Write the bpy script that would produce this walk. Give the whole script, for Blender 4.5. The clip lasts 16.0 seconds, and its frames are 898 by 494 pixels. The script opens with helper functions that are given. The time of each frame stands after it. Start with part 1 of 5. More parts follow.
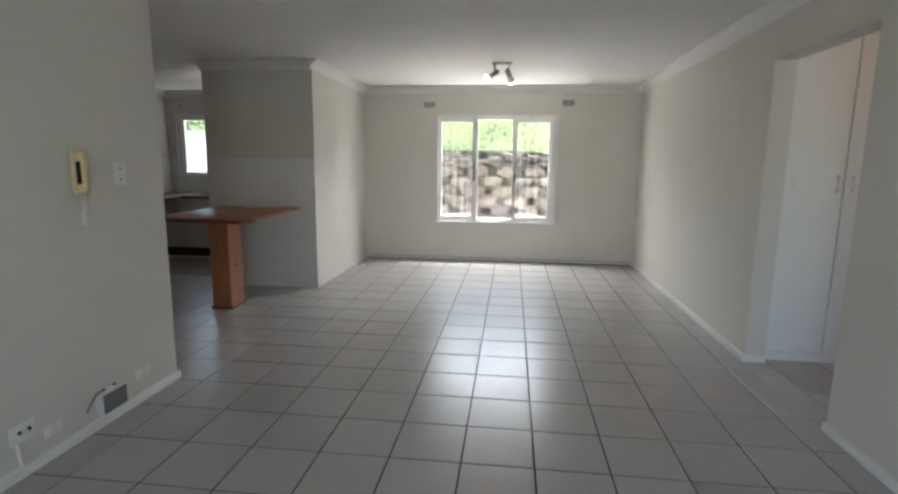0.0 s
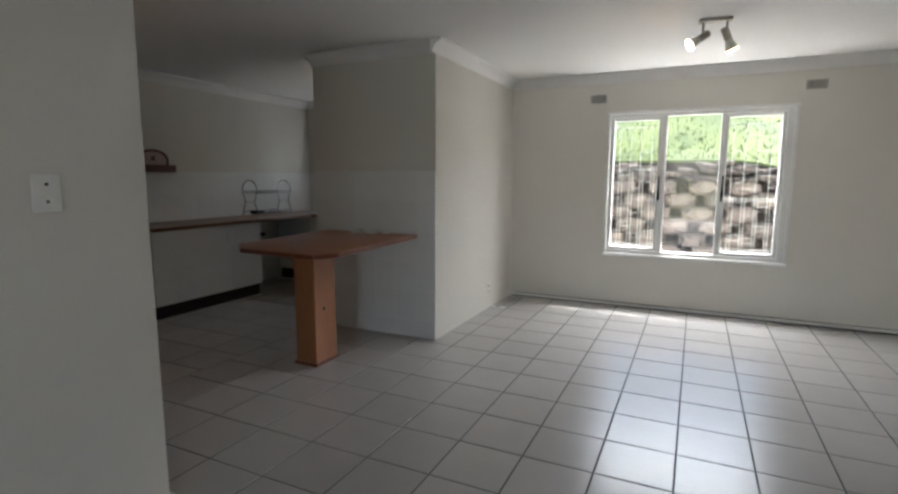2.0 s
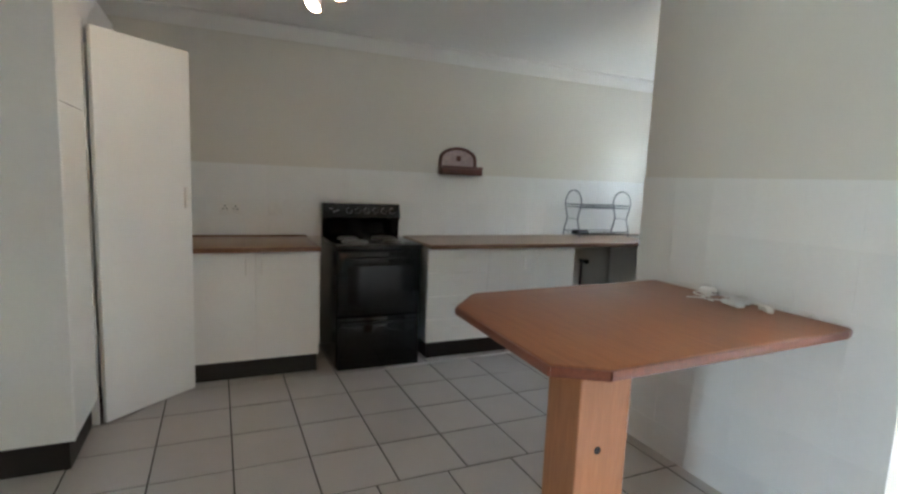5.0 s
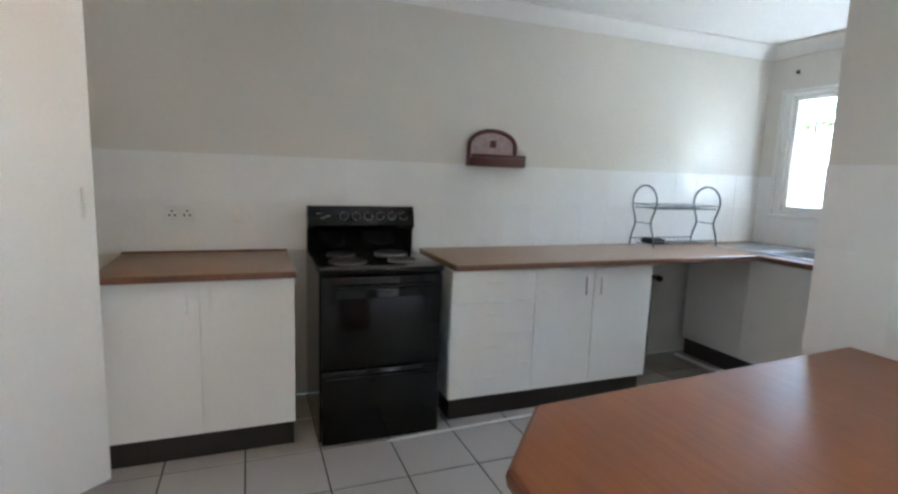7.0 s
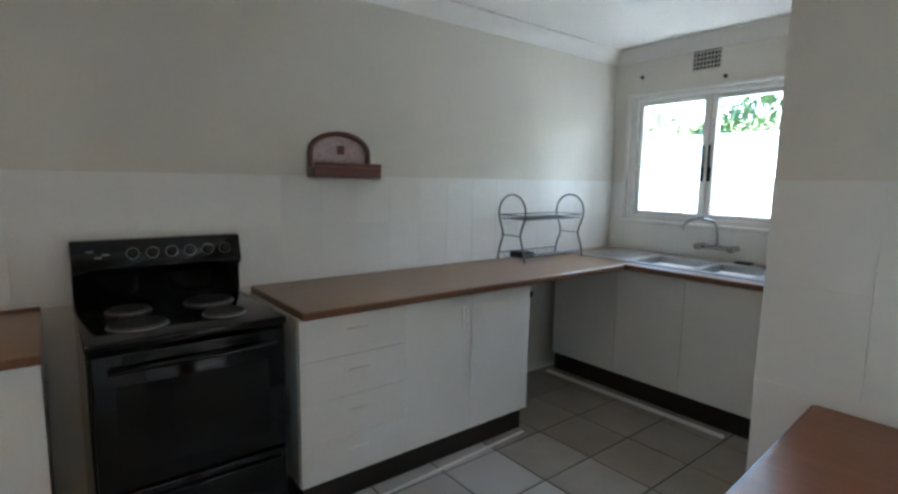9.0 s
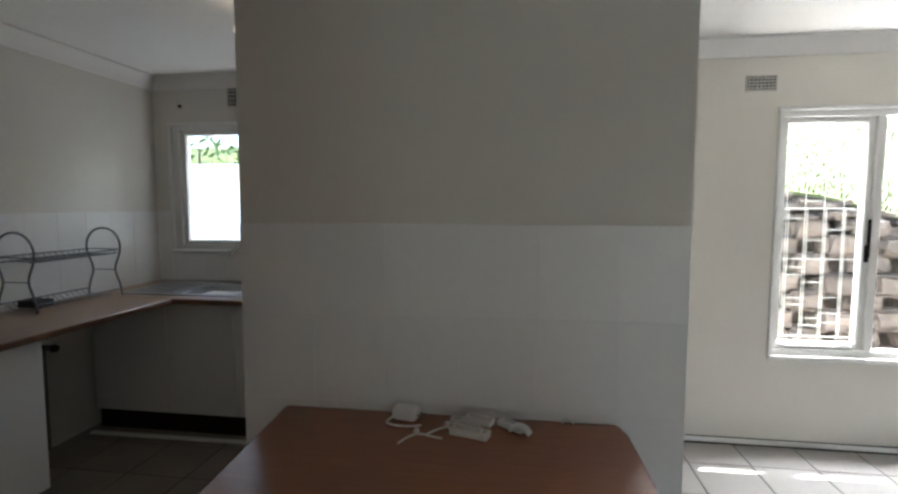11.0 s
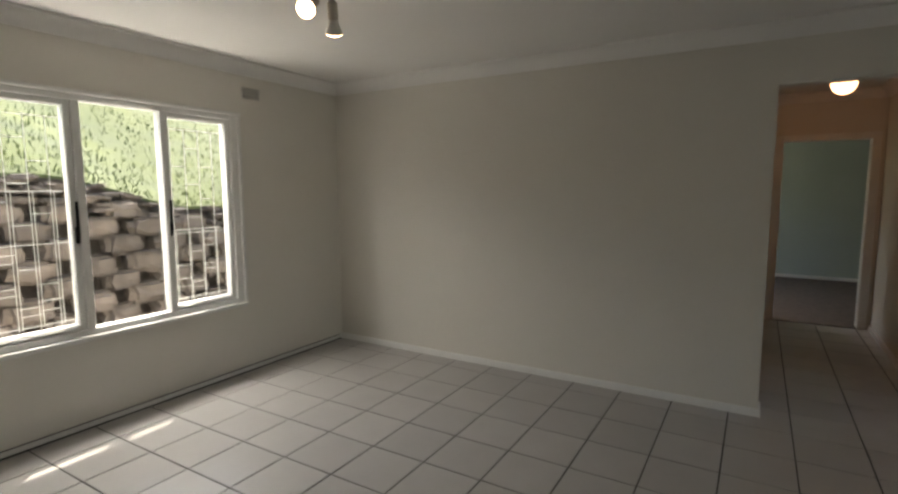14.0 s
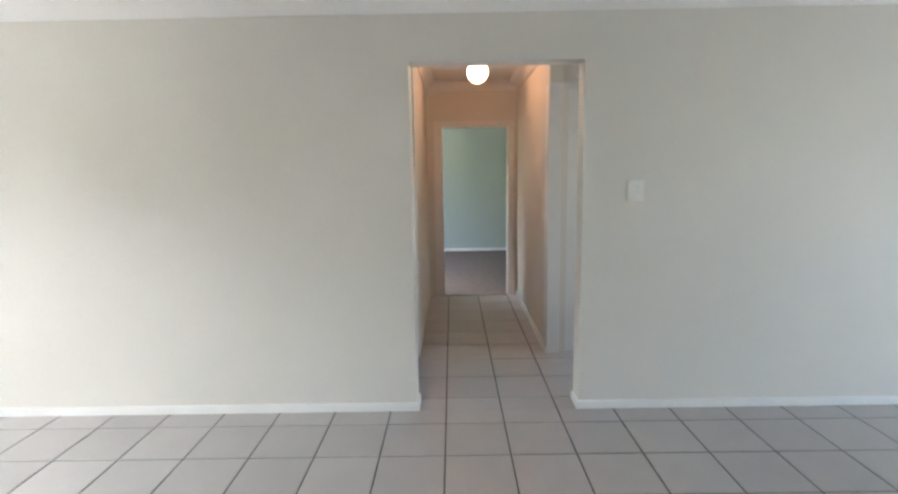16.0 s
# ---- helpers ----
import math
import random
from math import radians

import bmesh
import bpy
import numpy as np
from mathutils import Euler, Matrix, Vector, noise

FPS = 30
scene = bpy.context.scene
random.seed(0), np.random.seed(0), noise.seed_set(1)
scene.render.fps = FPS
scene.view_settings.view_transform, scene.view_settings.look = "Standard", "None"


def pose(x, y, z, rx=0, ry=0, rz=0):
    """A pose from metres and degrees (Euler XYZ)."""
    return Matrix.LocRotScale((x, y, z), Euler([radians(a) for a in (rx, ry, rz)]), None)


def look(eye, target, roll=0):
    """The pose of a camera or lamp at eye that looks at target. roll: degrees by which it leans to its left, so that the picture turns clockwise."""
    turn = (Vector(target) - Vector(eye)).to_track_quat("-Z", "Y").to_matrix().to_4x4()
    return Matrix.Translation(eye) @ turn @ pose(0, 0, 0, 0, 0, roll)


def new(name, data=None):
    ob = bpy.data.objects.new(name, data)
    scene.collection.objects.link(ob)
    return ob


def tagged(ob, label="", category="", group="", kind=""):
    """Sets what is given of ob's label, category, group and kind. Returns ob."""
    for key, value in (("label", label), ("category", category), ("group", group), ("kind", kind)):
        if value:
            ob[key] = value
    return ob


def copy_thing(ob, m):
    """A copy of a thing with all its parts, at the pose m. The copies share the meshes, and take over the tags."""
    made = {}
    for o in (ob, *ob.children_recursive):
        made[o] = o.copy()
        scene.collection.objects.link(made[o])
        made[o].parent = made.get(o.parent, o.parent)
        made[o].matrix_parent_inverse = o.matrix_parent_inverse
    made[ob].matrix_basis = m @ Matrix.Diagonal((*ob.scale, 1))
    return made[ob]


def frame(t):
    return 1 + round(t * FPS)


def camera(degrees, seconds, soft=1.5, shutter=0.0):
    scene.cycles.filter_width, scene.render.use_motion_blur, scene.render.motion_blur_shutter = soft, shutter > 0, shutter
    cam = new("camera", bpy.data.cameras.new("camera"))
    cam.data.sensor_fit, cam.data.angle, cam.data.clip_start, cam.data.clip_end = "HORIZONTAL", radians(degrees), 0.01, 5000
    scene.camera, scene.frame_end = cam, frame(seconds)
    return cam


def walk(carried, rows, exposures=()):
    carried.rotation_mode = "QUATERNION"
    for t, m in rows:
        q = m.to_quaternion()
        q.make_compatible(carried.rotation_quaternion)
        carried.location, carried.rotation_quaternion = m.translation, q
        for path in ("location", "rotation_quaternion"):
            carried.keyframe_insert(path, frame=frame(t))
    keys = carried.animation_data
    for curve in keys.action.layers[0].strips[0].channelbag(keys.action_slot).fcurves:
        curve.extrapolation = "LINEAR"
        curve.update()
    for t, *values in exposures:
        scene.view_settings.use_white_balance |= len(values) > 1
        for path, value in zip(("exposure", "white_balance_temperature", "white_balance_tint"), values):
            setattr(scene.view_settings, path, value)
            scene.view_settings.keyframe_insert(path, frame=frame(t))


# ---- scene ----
cam = camera(82.1, 16.0, soft=2.6)
PATH = [
    (0, (-0.483, -2.193, 1.373), (-0.717, -0.233, 1.051), 0.6),
    (0.5, (-0.482, -1.782, 1.374), (-0.848, 0.157, 1.048), 0.7),
    (1, (-0.472, -1.381, 1.374), (-1.017, 0.52, 1.074), 0.7),
    (1.5, (-0.543, -0.98, 1.38), (-1.216, 0.883, 1.101), 0.5),
    (2, (-0.669, -0.596, 1.351), (-1.521, 1.194, 1.084), 0.2),
    (2.5, (-0.81, -0.213, 1.361), (-1.838, 1.482, 1.096), 0.3),
    (3, (-0.98, 0.119, 1.381), (-2.15, 1.722, 1.135), 0.4),
    (3.5, (-1.133, 0.445, 1.355), (-2.502, 1.887, 1.138), 0.4),
    (4, (-1.276, 0.683, 1.35), (-2.816, 1.94, 1.127), 1.4),
    (4.5, (-1.485, 0.882, 1.345), (-3.149, 1.966, 1.103), 1.6),
    (5, (-1.696, 1.077, 1.339), (-3.505, 1.894, 1.087), 2.4),
    (5.2, (-1.785, 1.162, 1.319), (-3.65, 1.839, 1.067), 2.2),
    (7.3, (-2.864, 1.552, 1.339), (-4.697, 2.295, 1.045), 1.9),
    (7.5, (-2.956, 1.59, 1.339), (-4.759, 2.404, 1.049), 1.9),
    (8, (-3.21, 1.674, 1.346), (-4.933, 2.65, 1.06), 1.5),
    (8.2, (-3.284, 1.698, 1.352), (-4.975, 2.727, 1.068), 1.4),
    (10.3, (-3.174, 1.74, 1.451), (-4.118, 3.494, 1.274), 0.1),
    (10.5, (-3.121, 1.748, 1.454), (-3.876, 3.592, 1.288), -0.0),
    (11, (-2.983, 1.767, 1.455), (-3.268, 3.74, 1.293), 0.1),
    (11.5, (-2.869, 1.775, 1.451), (-2.695, 3.76, 1.28), 0.2),
    (12, (-2.767, 1.749, 1.454), (-2.2, 3.658, 1.267), 0.2),
    (12.5, (-2.679, 1.735, 1.445), (-1.755, 3.5, 1.264), 0.2),
    (13, (-2.591, 1.694, 1.443), (-1.352, 3.254, 1.259), 0.3),
    (13.5, (-2.547, 1.647, 1.421), (-1.045, 2.955, 1.233), -0.1),
    (14, (-2.499, 1.604, 1.444), (-0.794, 2.625, 1.22), -0.2),
    (14.5, (-2.396, 1.512, 1.496), (-0.556, 2.251, 1.234), -0.3),
    (15, (-2.278, 1.396, 1.493), (-0.355, 1.864, 1.202), -0.8),
    (15.5, (-2.075, 1.358, 1.459), (-0.109, 1.549, 1.142), -0.9),
    (16, (-1.794, 1.303, 1.46), (0.184, 1.318, 1.163), -1.0),
]

EXPOSURES = [(0.0, 2.9, 6400, 10), (2.0, 2.65, 6350, 11), (3.0, 2.8, 6350, 10), (3.5, 3.0, 6200, 9), (4.0, 3.7, 6150, 10), (4.5, 4.05, 6200, 10), (5.0, 4.6, 6000, 5), (7.5, 5.1, 5600, 6), (8.2, 4.5, 5650, 4),
             (10.5, 4.3, 5900, 6), (11.0, 3.1, 6250, 10), (11.8, 2.6, 6600, 9), (12.5, 2.6, 6950, 8), (13.5, 2.15, 7250, 11), (14.5, 1.8, 7300, 9), (15.0, 2.1, 7000, 8), (15.5, 3.12, 6500, 8), (16.0, 3.97, 6250, 10)]
walk(cam, [(t, look(eye, target, roll)) for t, eye, target, roll in PATH], EXPOSURES)

# ---- light ----
world = bpy.data.worlds.new("sky")
scene.world = world
world.use_nodes = True
wn = world.node_tree.nodes
sky = wn.new("ShaderNodeTexSky")
sky.sky_type = "NISHITA"
sky.sun_disc = False
SUN_FROM = Vector((0.46, 0.31, 0.57)).normalized()
sky.sun_elevation = math.asin(SUN_FROM.z)
sky.sun_rotation = math.atan2(SUN_FROM.x, SUN_FROM.y)
sky.dust_density = 2.0
world.node_tree.links.new(sky.outputs[0], wn["Background"].inputs[0])
wn["Background"].inputs[1].default_value = 0.15
sun = new("sun", bpy.data.lights.new("sun", "SUN"))
sun.data.energy = 3.8
sun.data.angle = radians(0.5)
sun.data.color = (1.0, 0.95, 0.87)
sun.matrix_world = look((0, 0, 20), (-SUN_FROM.x, -SUN_FROM.y, 20 - SUN_FROM.z))


def daylight(name, at, target, width, height, power, colour=(1.0, 0.98, 0.95)):
    """Area lamp in or just outside an opening, out of view, added to stand in for daylight."""
    a = new(name, bpy.data.lights.new(name, "AREA"))
    a.data.shape, a.data.size, a.data.size_y = "RECTANGLE", width, height
    a.data.energy, a.data.color = power, colour
    a.matrix_world = look(at, target)
    return a


# Added lamp in an assumed doorway; lifts the surfaces that face south.
daylight("daylight_south_added", (-0.7, -3.73, 1.05), (-0.7, 0, 1.1), 1.1, 1.9, 1.1)
# Added outside, hidden above the window head, to strengthen the sky's light.
daylight("daylight_dining_window", (-0.69, 5.54, 2.20), (-0.69, 4.49, 0.0), 2.4, 0.45, 32.0, (0.96, 0.98, 1.0))
# Added below the sill, aimed up, imitating bounce off sunlit ground.
daylight("bounce_dining_window_low", (-0.69, 5.50, 0.22), (-0.69, 4.3, 1.75), 2.2, 0.4, 16.0, (1.0, 0.97, 0.92))
# Kitchen pair: added lamps hidden above the head and under the sill.
daylight("daylight_kitchen_window", (-5.03, 5.80, 2.22), (-5.03, 4.7, 1.1), 1.6, 0.4, 2.1, (0.93, 0.98, 1.0))
daylight("bounce_kitchen_window_low", (-5.03, 5.72, 0.93), (-5.03, 4.7, 1.25), 1.3, 0.3, 1.9, (0.96, 0.98, 1.0))
# Added lamp at an unseen side opening, lighting the far room.
daylight("daylight_far_room_added", (5.9, 3.24, 1.4), (5.9, 0, 1.2), 1.9, 1.3, 0.05, (0.58, 0.94, 1.0))
# Added lamp in an unseen lobby opening, brightening the passage cupboard.
daylight("daylight_lobby_added", (1.75, -1.72, 1.25), (1.75, 0, 1.2), 0.66, 1.25, 0.25, (0.9, 0.96, 1.0))


# ---- materials ----
def mat(name, base, rough=0.5, metal=0.0, scale=8.0, var=0.06, bump=0.0, fine=60.0, spec=0.5, tint=None, rand=0.0, coat=0.0):
    """Painted or plain surface: base colour varied at two scales, with gloss variation and a fine relief."""
    m = bpy.data.materials.new(name)
    m.use_nodes = True
    n, l = m.node_tree.nodes, m.node_tree.links
    b = n["Principled BSDF"]
    tc = n.new("ShaderNodeTexCoord")
    big, small = n.new("ShaderNodeTexNoise"), n.new("ShaderNodeTexNoise")
    for tex, sc in ((big, scale), (small, fine)):
        tex.inputs["Scale"].default_value = sc
        tex.inputs["Detail"].default_value = 5.0
        l.new(tc.outputs["Object"], tex.inputs["Vector"])
    ramp = n.new("ShaderNodeValToRGB")
    dark = [c * (1 - var * 2) for c in base] if tint is None else list(tint)
    lite = [min(1.0, c * (1 + var)) for c in base]
    ramp.color_ramp.elements[0].position, ramp.color_ramp.elements[1].position = 0.3, 0.72
    ramp.color_ramp.elements[0].color, ramp.color_ramp.elements[1].color = (*dark, 1), (*lite, 1)
    mixv = n.new("ShaderNodeMath")
    mixv.operation = "MULTIPLY_ADD"
    mixv.inputs[1].default_value = 0.35
    l.new(small.outputs["Fac"], mixv.inputs[0])
    half = n.new("ShaderNodeMath")
    half.operation = "MULTIPLY"
    half.inputs[1].default_value = 0.65
    l.new(big.outputs["Fac"], half.inputs[0])
    l.new(half.outputs[0], mixv.inputs[2])
    l.new(mixv.outputs[0], ramp.inputs[0])
    colour = ramp.outputs[0]
    if rand:
        info, hsv = n.new("ShaderNodeObjectInfo"), n.new("ShaderNodeHueSaturation")
        rng = n.new("ShaderNodeMapRange")
        rng.inputs["To Min"].default_value, rng.inputs["To Max"].default_value = 1 - rand, 1 + rand
        l.new(info.outputs["Random"], rng.inputs["Value"])
        l.new(rng.outputs[0], hsv.inputs["Value"])
        l.new(colour, hsv.inputs["Color"])
        colour = hsv.outputs[0]
    l.new(colour, b.inputs["Base Color"])
    rr = n.new("ShaderNodeMapRange")
    rr.inputs["To Min"].default_value, rr.inputs["To Max"].default_value = max(0.02, rough * 0.8), min(1.0, rough * 1.2)
    l.new(small.outputs["Fac"], rr.inputs["Value"])
    l.new(rr.outputs[0], b.inputs["Roughness"])
    b.inputs["Metallic"].default_value = metal
    b.inputs["Specular IOR Level"].default_value = spec
    b.inputs["Coat Weight"].default_value = coat
    b.inputs["Coat Roughness"].default_value = 0.15
    if bump:
        bp = n.new("ShaderNodeBump")
        bp.inputs["Strength"].default_value = bump
        bp.inputs["Distance"].default_value = 0.004
        l.new(mixv.outputs[0], bp.inputs["Height"])
        l.new(bp.outputs[0], b.inputs["Normal"])
    return m


def wood(name, c1, c2, rough=0.35, axis=(1, 12, 12), coat=0.3):
    m = bpy.data.materials.new(name)
    m.use_nodes = True
    n, l = m.node_tree.nodes, m.node_tree.links
    b = n["Principled BSDF"]
    tc, mp = n.new("ShaderNodeTexCoord"), n.new("ShaderNodeMapping")
    mp.inputs["Scale"].default_value = axis
    l.new(tc.outputs["Object"], mp.inputs["Vector"])
    grain, blot = n.new("ShaderNodeTexNoise"), n.new("ShaderNodeTexNoise")
    grain.inputs["Scale"].default_value, grain.inputs["Detail"].default_value = 6.0, 8.0
    grain.inputs["Distortion"].default_value = 0.6
    blot.inputs["Scale"].default_value = 1.7
    l.new(mp.outputs[0], grain.inputs["Vector"])
    l.new(tc.outputs["Object"], blot.inputs["Vector"])
    add = n.new("ShaderNodeMath")
    add.operation = "MULTIPLY_ADD"
    add.inputs[1].default_value = 0.3
    l.new(blot.outputs["Fac"], add.inputs[0])
    sc = n.new("ShaderNodeMath")
    sc.operation = "MULTIPLY"
    sc.inputs[1].default_value = 0.7
    l.new(grain.outputs["Fac"], sc.inputs[0])
    l.new(sc.outputs[0], add.inputs[2])
    ramp = n.new("ShaderNodeValToRGB")
    ramp.color_ramp.elements[0].position, ramp.color_ramp.elements[1].position = 0.36, 0.66
    ramp.color_ramp.elements[0].color, ramp.color_ramp.elements[1].color = (*c1, 1), (*c2, 1)
    l.new(add.outputs[0], ramp.inputs[0])
    l.new(ramp.outputs[0], b.inputs["Base Color"])
    b.inputs["Roughness"].default_value = rough
    b.inputs["Coat Weight"].default_value = coat
    b.inputs["Coat Roughness"].default_value = 0.42
    bp = n.new("ShaderNodeBump")
    bp.inputs["Strength"].default_value, bp.inputs["Distance"].default_value = 0.15, 0.002
    l.new(grain.outputs["Fac"], bp.inputs["Height"])
    l.new(bp.outputs[0], b.inputs["Normal"])
    return m


def tile_glaze(name, base, rough, spec, var, rand):
    """Glazed tile: soft cloudy mottling that differs from tile to tile, even gloss."""
    m = bpy.data.materials.new(name)
    m.use_nodes = True
    n, l = m.node_tree.nodes, m.node_tree.links
    b = n["Principled BSDF"]
    tc, info, add = n.new("ShaderNodeTexCoord"), n.new("ShaderNodeObjectInfo"), n.new("ShaderNodeVectorMath")
    mul = n.new("ShaderNodeVectorMath")
    mul.operation, add.operation = "SCALE", "ADD"
    mul.inputs["Scale"].default_value = 61.0
    l.new(info.outputs["Random"], mul.inputs[0])
    l.new(tc.outputs["Object"], add.inputs[0])
    l.new(mul.outputs[0], add.inputs[1])
    cloud, grain, mix = n.new("ShaderNodeTexNoise"), n.new("ShaderNodeTexNoise"), n.new("ShaderNodeMath")
    for tex, sc, det in ((cloud, 5.0, 3.0), (grain, 45.0, 2.0)):
        tex.inputs["Scale"].default_value, tex.inputs["Detail"].default_value = sc, det
        l.new(add.outputs[0], tex.inputs["Vector"])
    mix.operation = "MULTIPLY_ADD"
    mix.inputs[1].default_value = 0.3
    l.new(grain.outputs["Fac"], mix.inputs[0])
    l.new(cloud.outputs["Fac"], mix.inputs[2])
    rng = n.new("ShaderNodeMapRange")
    rng.inputs["From Min"].default_value, rng.inputs["From Max"].default_value = 0.35, 0.95
    rng.inputs["To Min"].default_value, rng.inputs["To Max"].default_value = 1 - var, 1 + var
    l.new(mix.outputs[0], rng.inputs["Value"])
    own = n.new("ShaderNodeMapRange")
    own.inputs["To Min"].default_value, own.inputs["To Max"].default_value = 1 - rand, 1 + rand
    l.new(info.outputs["Random"], own.inputs["Value"])
    val, hsv = n.new("ShaderNodeMath"), n.new("ShaderNodeHueSaturation")
    val.operation = "MULTIPLY"
    l.new(rng.outputs[0], val.inputs[0])
    l.new(own.outputs[0], val.inputs[1])
    hsv.inputs["Color"].default_value = (*base, 1)
    l.new(val.outputs[0], hsv.inputs["Value"])
    l.new(hsv.outputs[0], b.inputs["Base Color"])
    b.inputs["Roughness"].default_value = rough
    b.inputs["Specular IOR Level"].default_value = spec
    return m


def glow(name, colour, strength):
    m = bpy.data.materials.new(name)
    m.use_nodes = True
    b = m.node_tree.nodes["Principled BSDF"]
    b.inputs["Base Color"].default_value = (0.9, 0.88, 0.82, 1)
    b.inputs["Emission Color"].default_value = (*colour, 1)
    b.inputs["Emission Strength"].default_value = strength
    return m


def pane_glass():
    m = bpy.data.materials.new("window_glass")
    m.use_nodes = True
    n, l = m.node_tree.nodes, m.node_tree.links
    tr, gl, mix, fr = (n.new("ShaderNodeBsdfTransparent"), n.new("ShaderNodeBsdfGlossy"), n.new("ShaderNodeMixShader"), n.new("ShaderNodeFresnel"))
    fr.inputs["IOR"].default_value = 1.45
    gl.inputs["Roughness"].default_value = 0.02
    tr.inputs["Color"].default_value = (0.96, 0.98, 0.97, 1)
    l.new(fr.outputs[0], mix.inputs[0])
    l.new(tr.outputs[0], mix.inputs[1])
    l.new(gl.outputs[0], mix.inputs[2])
    l.new(mix.outputs[0], n["Material Output"].inputs[0])
    return m


M_WALL = mat("wall_paint_warm_white", (0.70, 0.675, 0.62), 0.6, scale=2.2, var=0.02, bump=0.08, fine=90, spec=0.3)
M_CEIL = mat("ceiling_paint_white", (0.80, 0.79, 0.77), 0.7, scale=1.5, var=0.02, bump=0.05, fine=70, spec=0.25)
M_TRIM = mat("gloss_white_trim", (0.76, 0.76, 0.74), 0.35, scale=5, var=0.03, bump=0.03)
M_TILE = tile_glaze("glazed_floor_tile", (0.41, 0.392, 0.375), 0.28, 0.68, 0.05, 0.05)
# Brown floor dust, with the shade near the sink cabinets mixed into the colour.
M_TILE_DIRTY_SHADED = tile_glaze("dusty_shaded_kitchen_tile", (0.26, 0.232, 0.20), 0.45, 0.4, 0.16, 0.07)
M_GROUT = mat("dark_grout", (0.032, 0.028, 0.025), 0.85, scale=9, var=0.25, bump=0.3)
M_CARPET = mat("brown_carpet", (0.20, 0.16, 0.135), 0.95, scale=12, var=0.15, bump=0.5, fine=300)
M_WTILE = mat("painted_wall_tile", (0.80, 0.80, 0.785), 0.33, scale=3, var=0.02, bump=0.04, fine=40, rand=0.015)
M_CAB = mat("white_melamine", (0.80, 0.80, 0.78), 0.38, scale=2, var=0.02, bump=0.02)
M_CABIN = mat("carcass_board", (0.50, 0.49, 0.46), 0.6, scale=3, var=0.05)
M_PLINTH = mat("dark_brown_plinth", (0.016, 0.010, 0.009), 0.5, scale=8, var=0.2)
M_BLACK = mat("black_enamel", (0.0025, 0.0025, 0.003), 0.10, scale=6, var=0.2, bump=0.0, spec=0.3)
M_BLACKG = mat("black_oven_glass", (0.005, 0.005, 0.006), 0.1, scale=5, var=0.1, spec=0.22)
M_PLATE = mat("cast_iron_hotplate", (0.016, 0.016, 0.016), 0.42, 0.3, scale=20, var=0.2)
M_STEEL = mat("stainless_steel", (0.40, 0.41, 0.42), 0.30, 1.0, scale=12, var=0.08)
M_CHROME = mat("chrome", (0.50, 0.50, 0.51), 0.14, 1.0, scale=12, var=0.05)
M_WIRE = mat("dark_chrome_wire", (0.16, 0.17, 0.18), 0.3, 0.9, scale=15, var=0.15)
M_WHITEP = mat("white_plastic", (0.80, 0.79, 0.76), 0.4, scale=12, var=0.04)
M_YELLOW = mat("yellowed_plastic", (0.72, 0.60, 0.33), 0.42, scale=14, var=0.06)
M_GREY = mat("grey_plastic", (0.19, 0.19, 0.19), 0.5, scale=14, var=0.1)
M_DARK = mat("dark_void", (0.02, 0.02, 0.02), 0.8, scale=10, var=0.2)
M_TABLE = wood("red_brown_table_top", (0.225, 0.078, 0.028), (0.283, 0.106, 0.039), 0.42, coat=0.12)
M_EDGE = wood("dark_red_table_edge", (0.12, 0.028, 0.012), (0.19, 0.05, 0.02), 0.35)
M_LEG = wood("orange_brown_veneer", (0.31, 0.118, 0.045), (0.39, 0.162, 0.066), 0.4, axis=(12, 12, 1))
M_COUNTER = wood("brown_laminate_worktop", (0.20, 0.118, 0.062), (0.27, 0.165, 0.09), 0.36, axis=(12, 1, 12))
M_CEDGE = wood("brown_worktop_edge", (0.125, 0.05, 0.022), (0.19, 0.085, 0.04), 0.38)
M_SHELF = wood("dark_mahogany", (0.075, 0.02, 0.015), (0.15, 0.045, 0.03), 0.4)
M_PINK = mat("faded_pink_print", (0.55, 0.42, 0.42), 0.6, scale=40, var=0.15)
M_SPOT = mat("cream_lamp_metal", (0.55, 0.50, 0.42), 0.4, 0.2, scale=20, var=0.06)
M_BULB = glow("lit_bulb", (1.0, 0.64, 0.36), 5.0)
M_GLOBE = glow("lit_opal_globe", (1.0, 0.50, 0.26), 1.8)
M_GLOBE2 = glow("lit_white_globe", (1.0, 0.82, 0.62), 0.45)
M_STONE = mat("grey_brown_retaining_block", (0.116, 0.092, 0.080), 0.95, scale=1.6, var=0.5, bump=1.0, fine=7, tint=(0.040, 0.031, 0.027), rand=0.28)
M_SOIL = mat("dark_damp_soil", (0.032, 0.021, 0.016), 0.95, scale=7, var=0.4, bump=1.0)
M_GRASS = mat("sunlit_lawn", (0.105, 0.125, 0.033), 0.9, scale=0.9, var=0.25, bump=0.6, fine=7, tint=(0.040, 0.066, 0.018))
M_LEAF = mat("hedge_leaf", (0.07, 0.14, 0.035), 0.5, scale=4, var=0.3, rand=0.1)
# For the unseen paving; kept pale so that it reflects light indoors.
M_PAVE = mat("pale_added_paving", (0.62, 0.60, 0.57), 0.85, scale=2, var=0.12, bump=0.4)
M_WHITEWALL = mat("white_garden_wall_plaster", (0.82, 0.81, 0.78), 0.8, scale=1.2, var=0.05, bump=0.3)
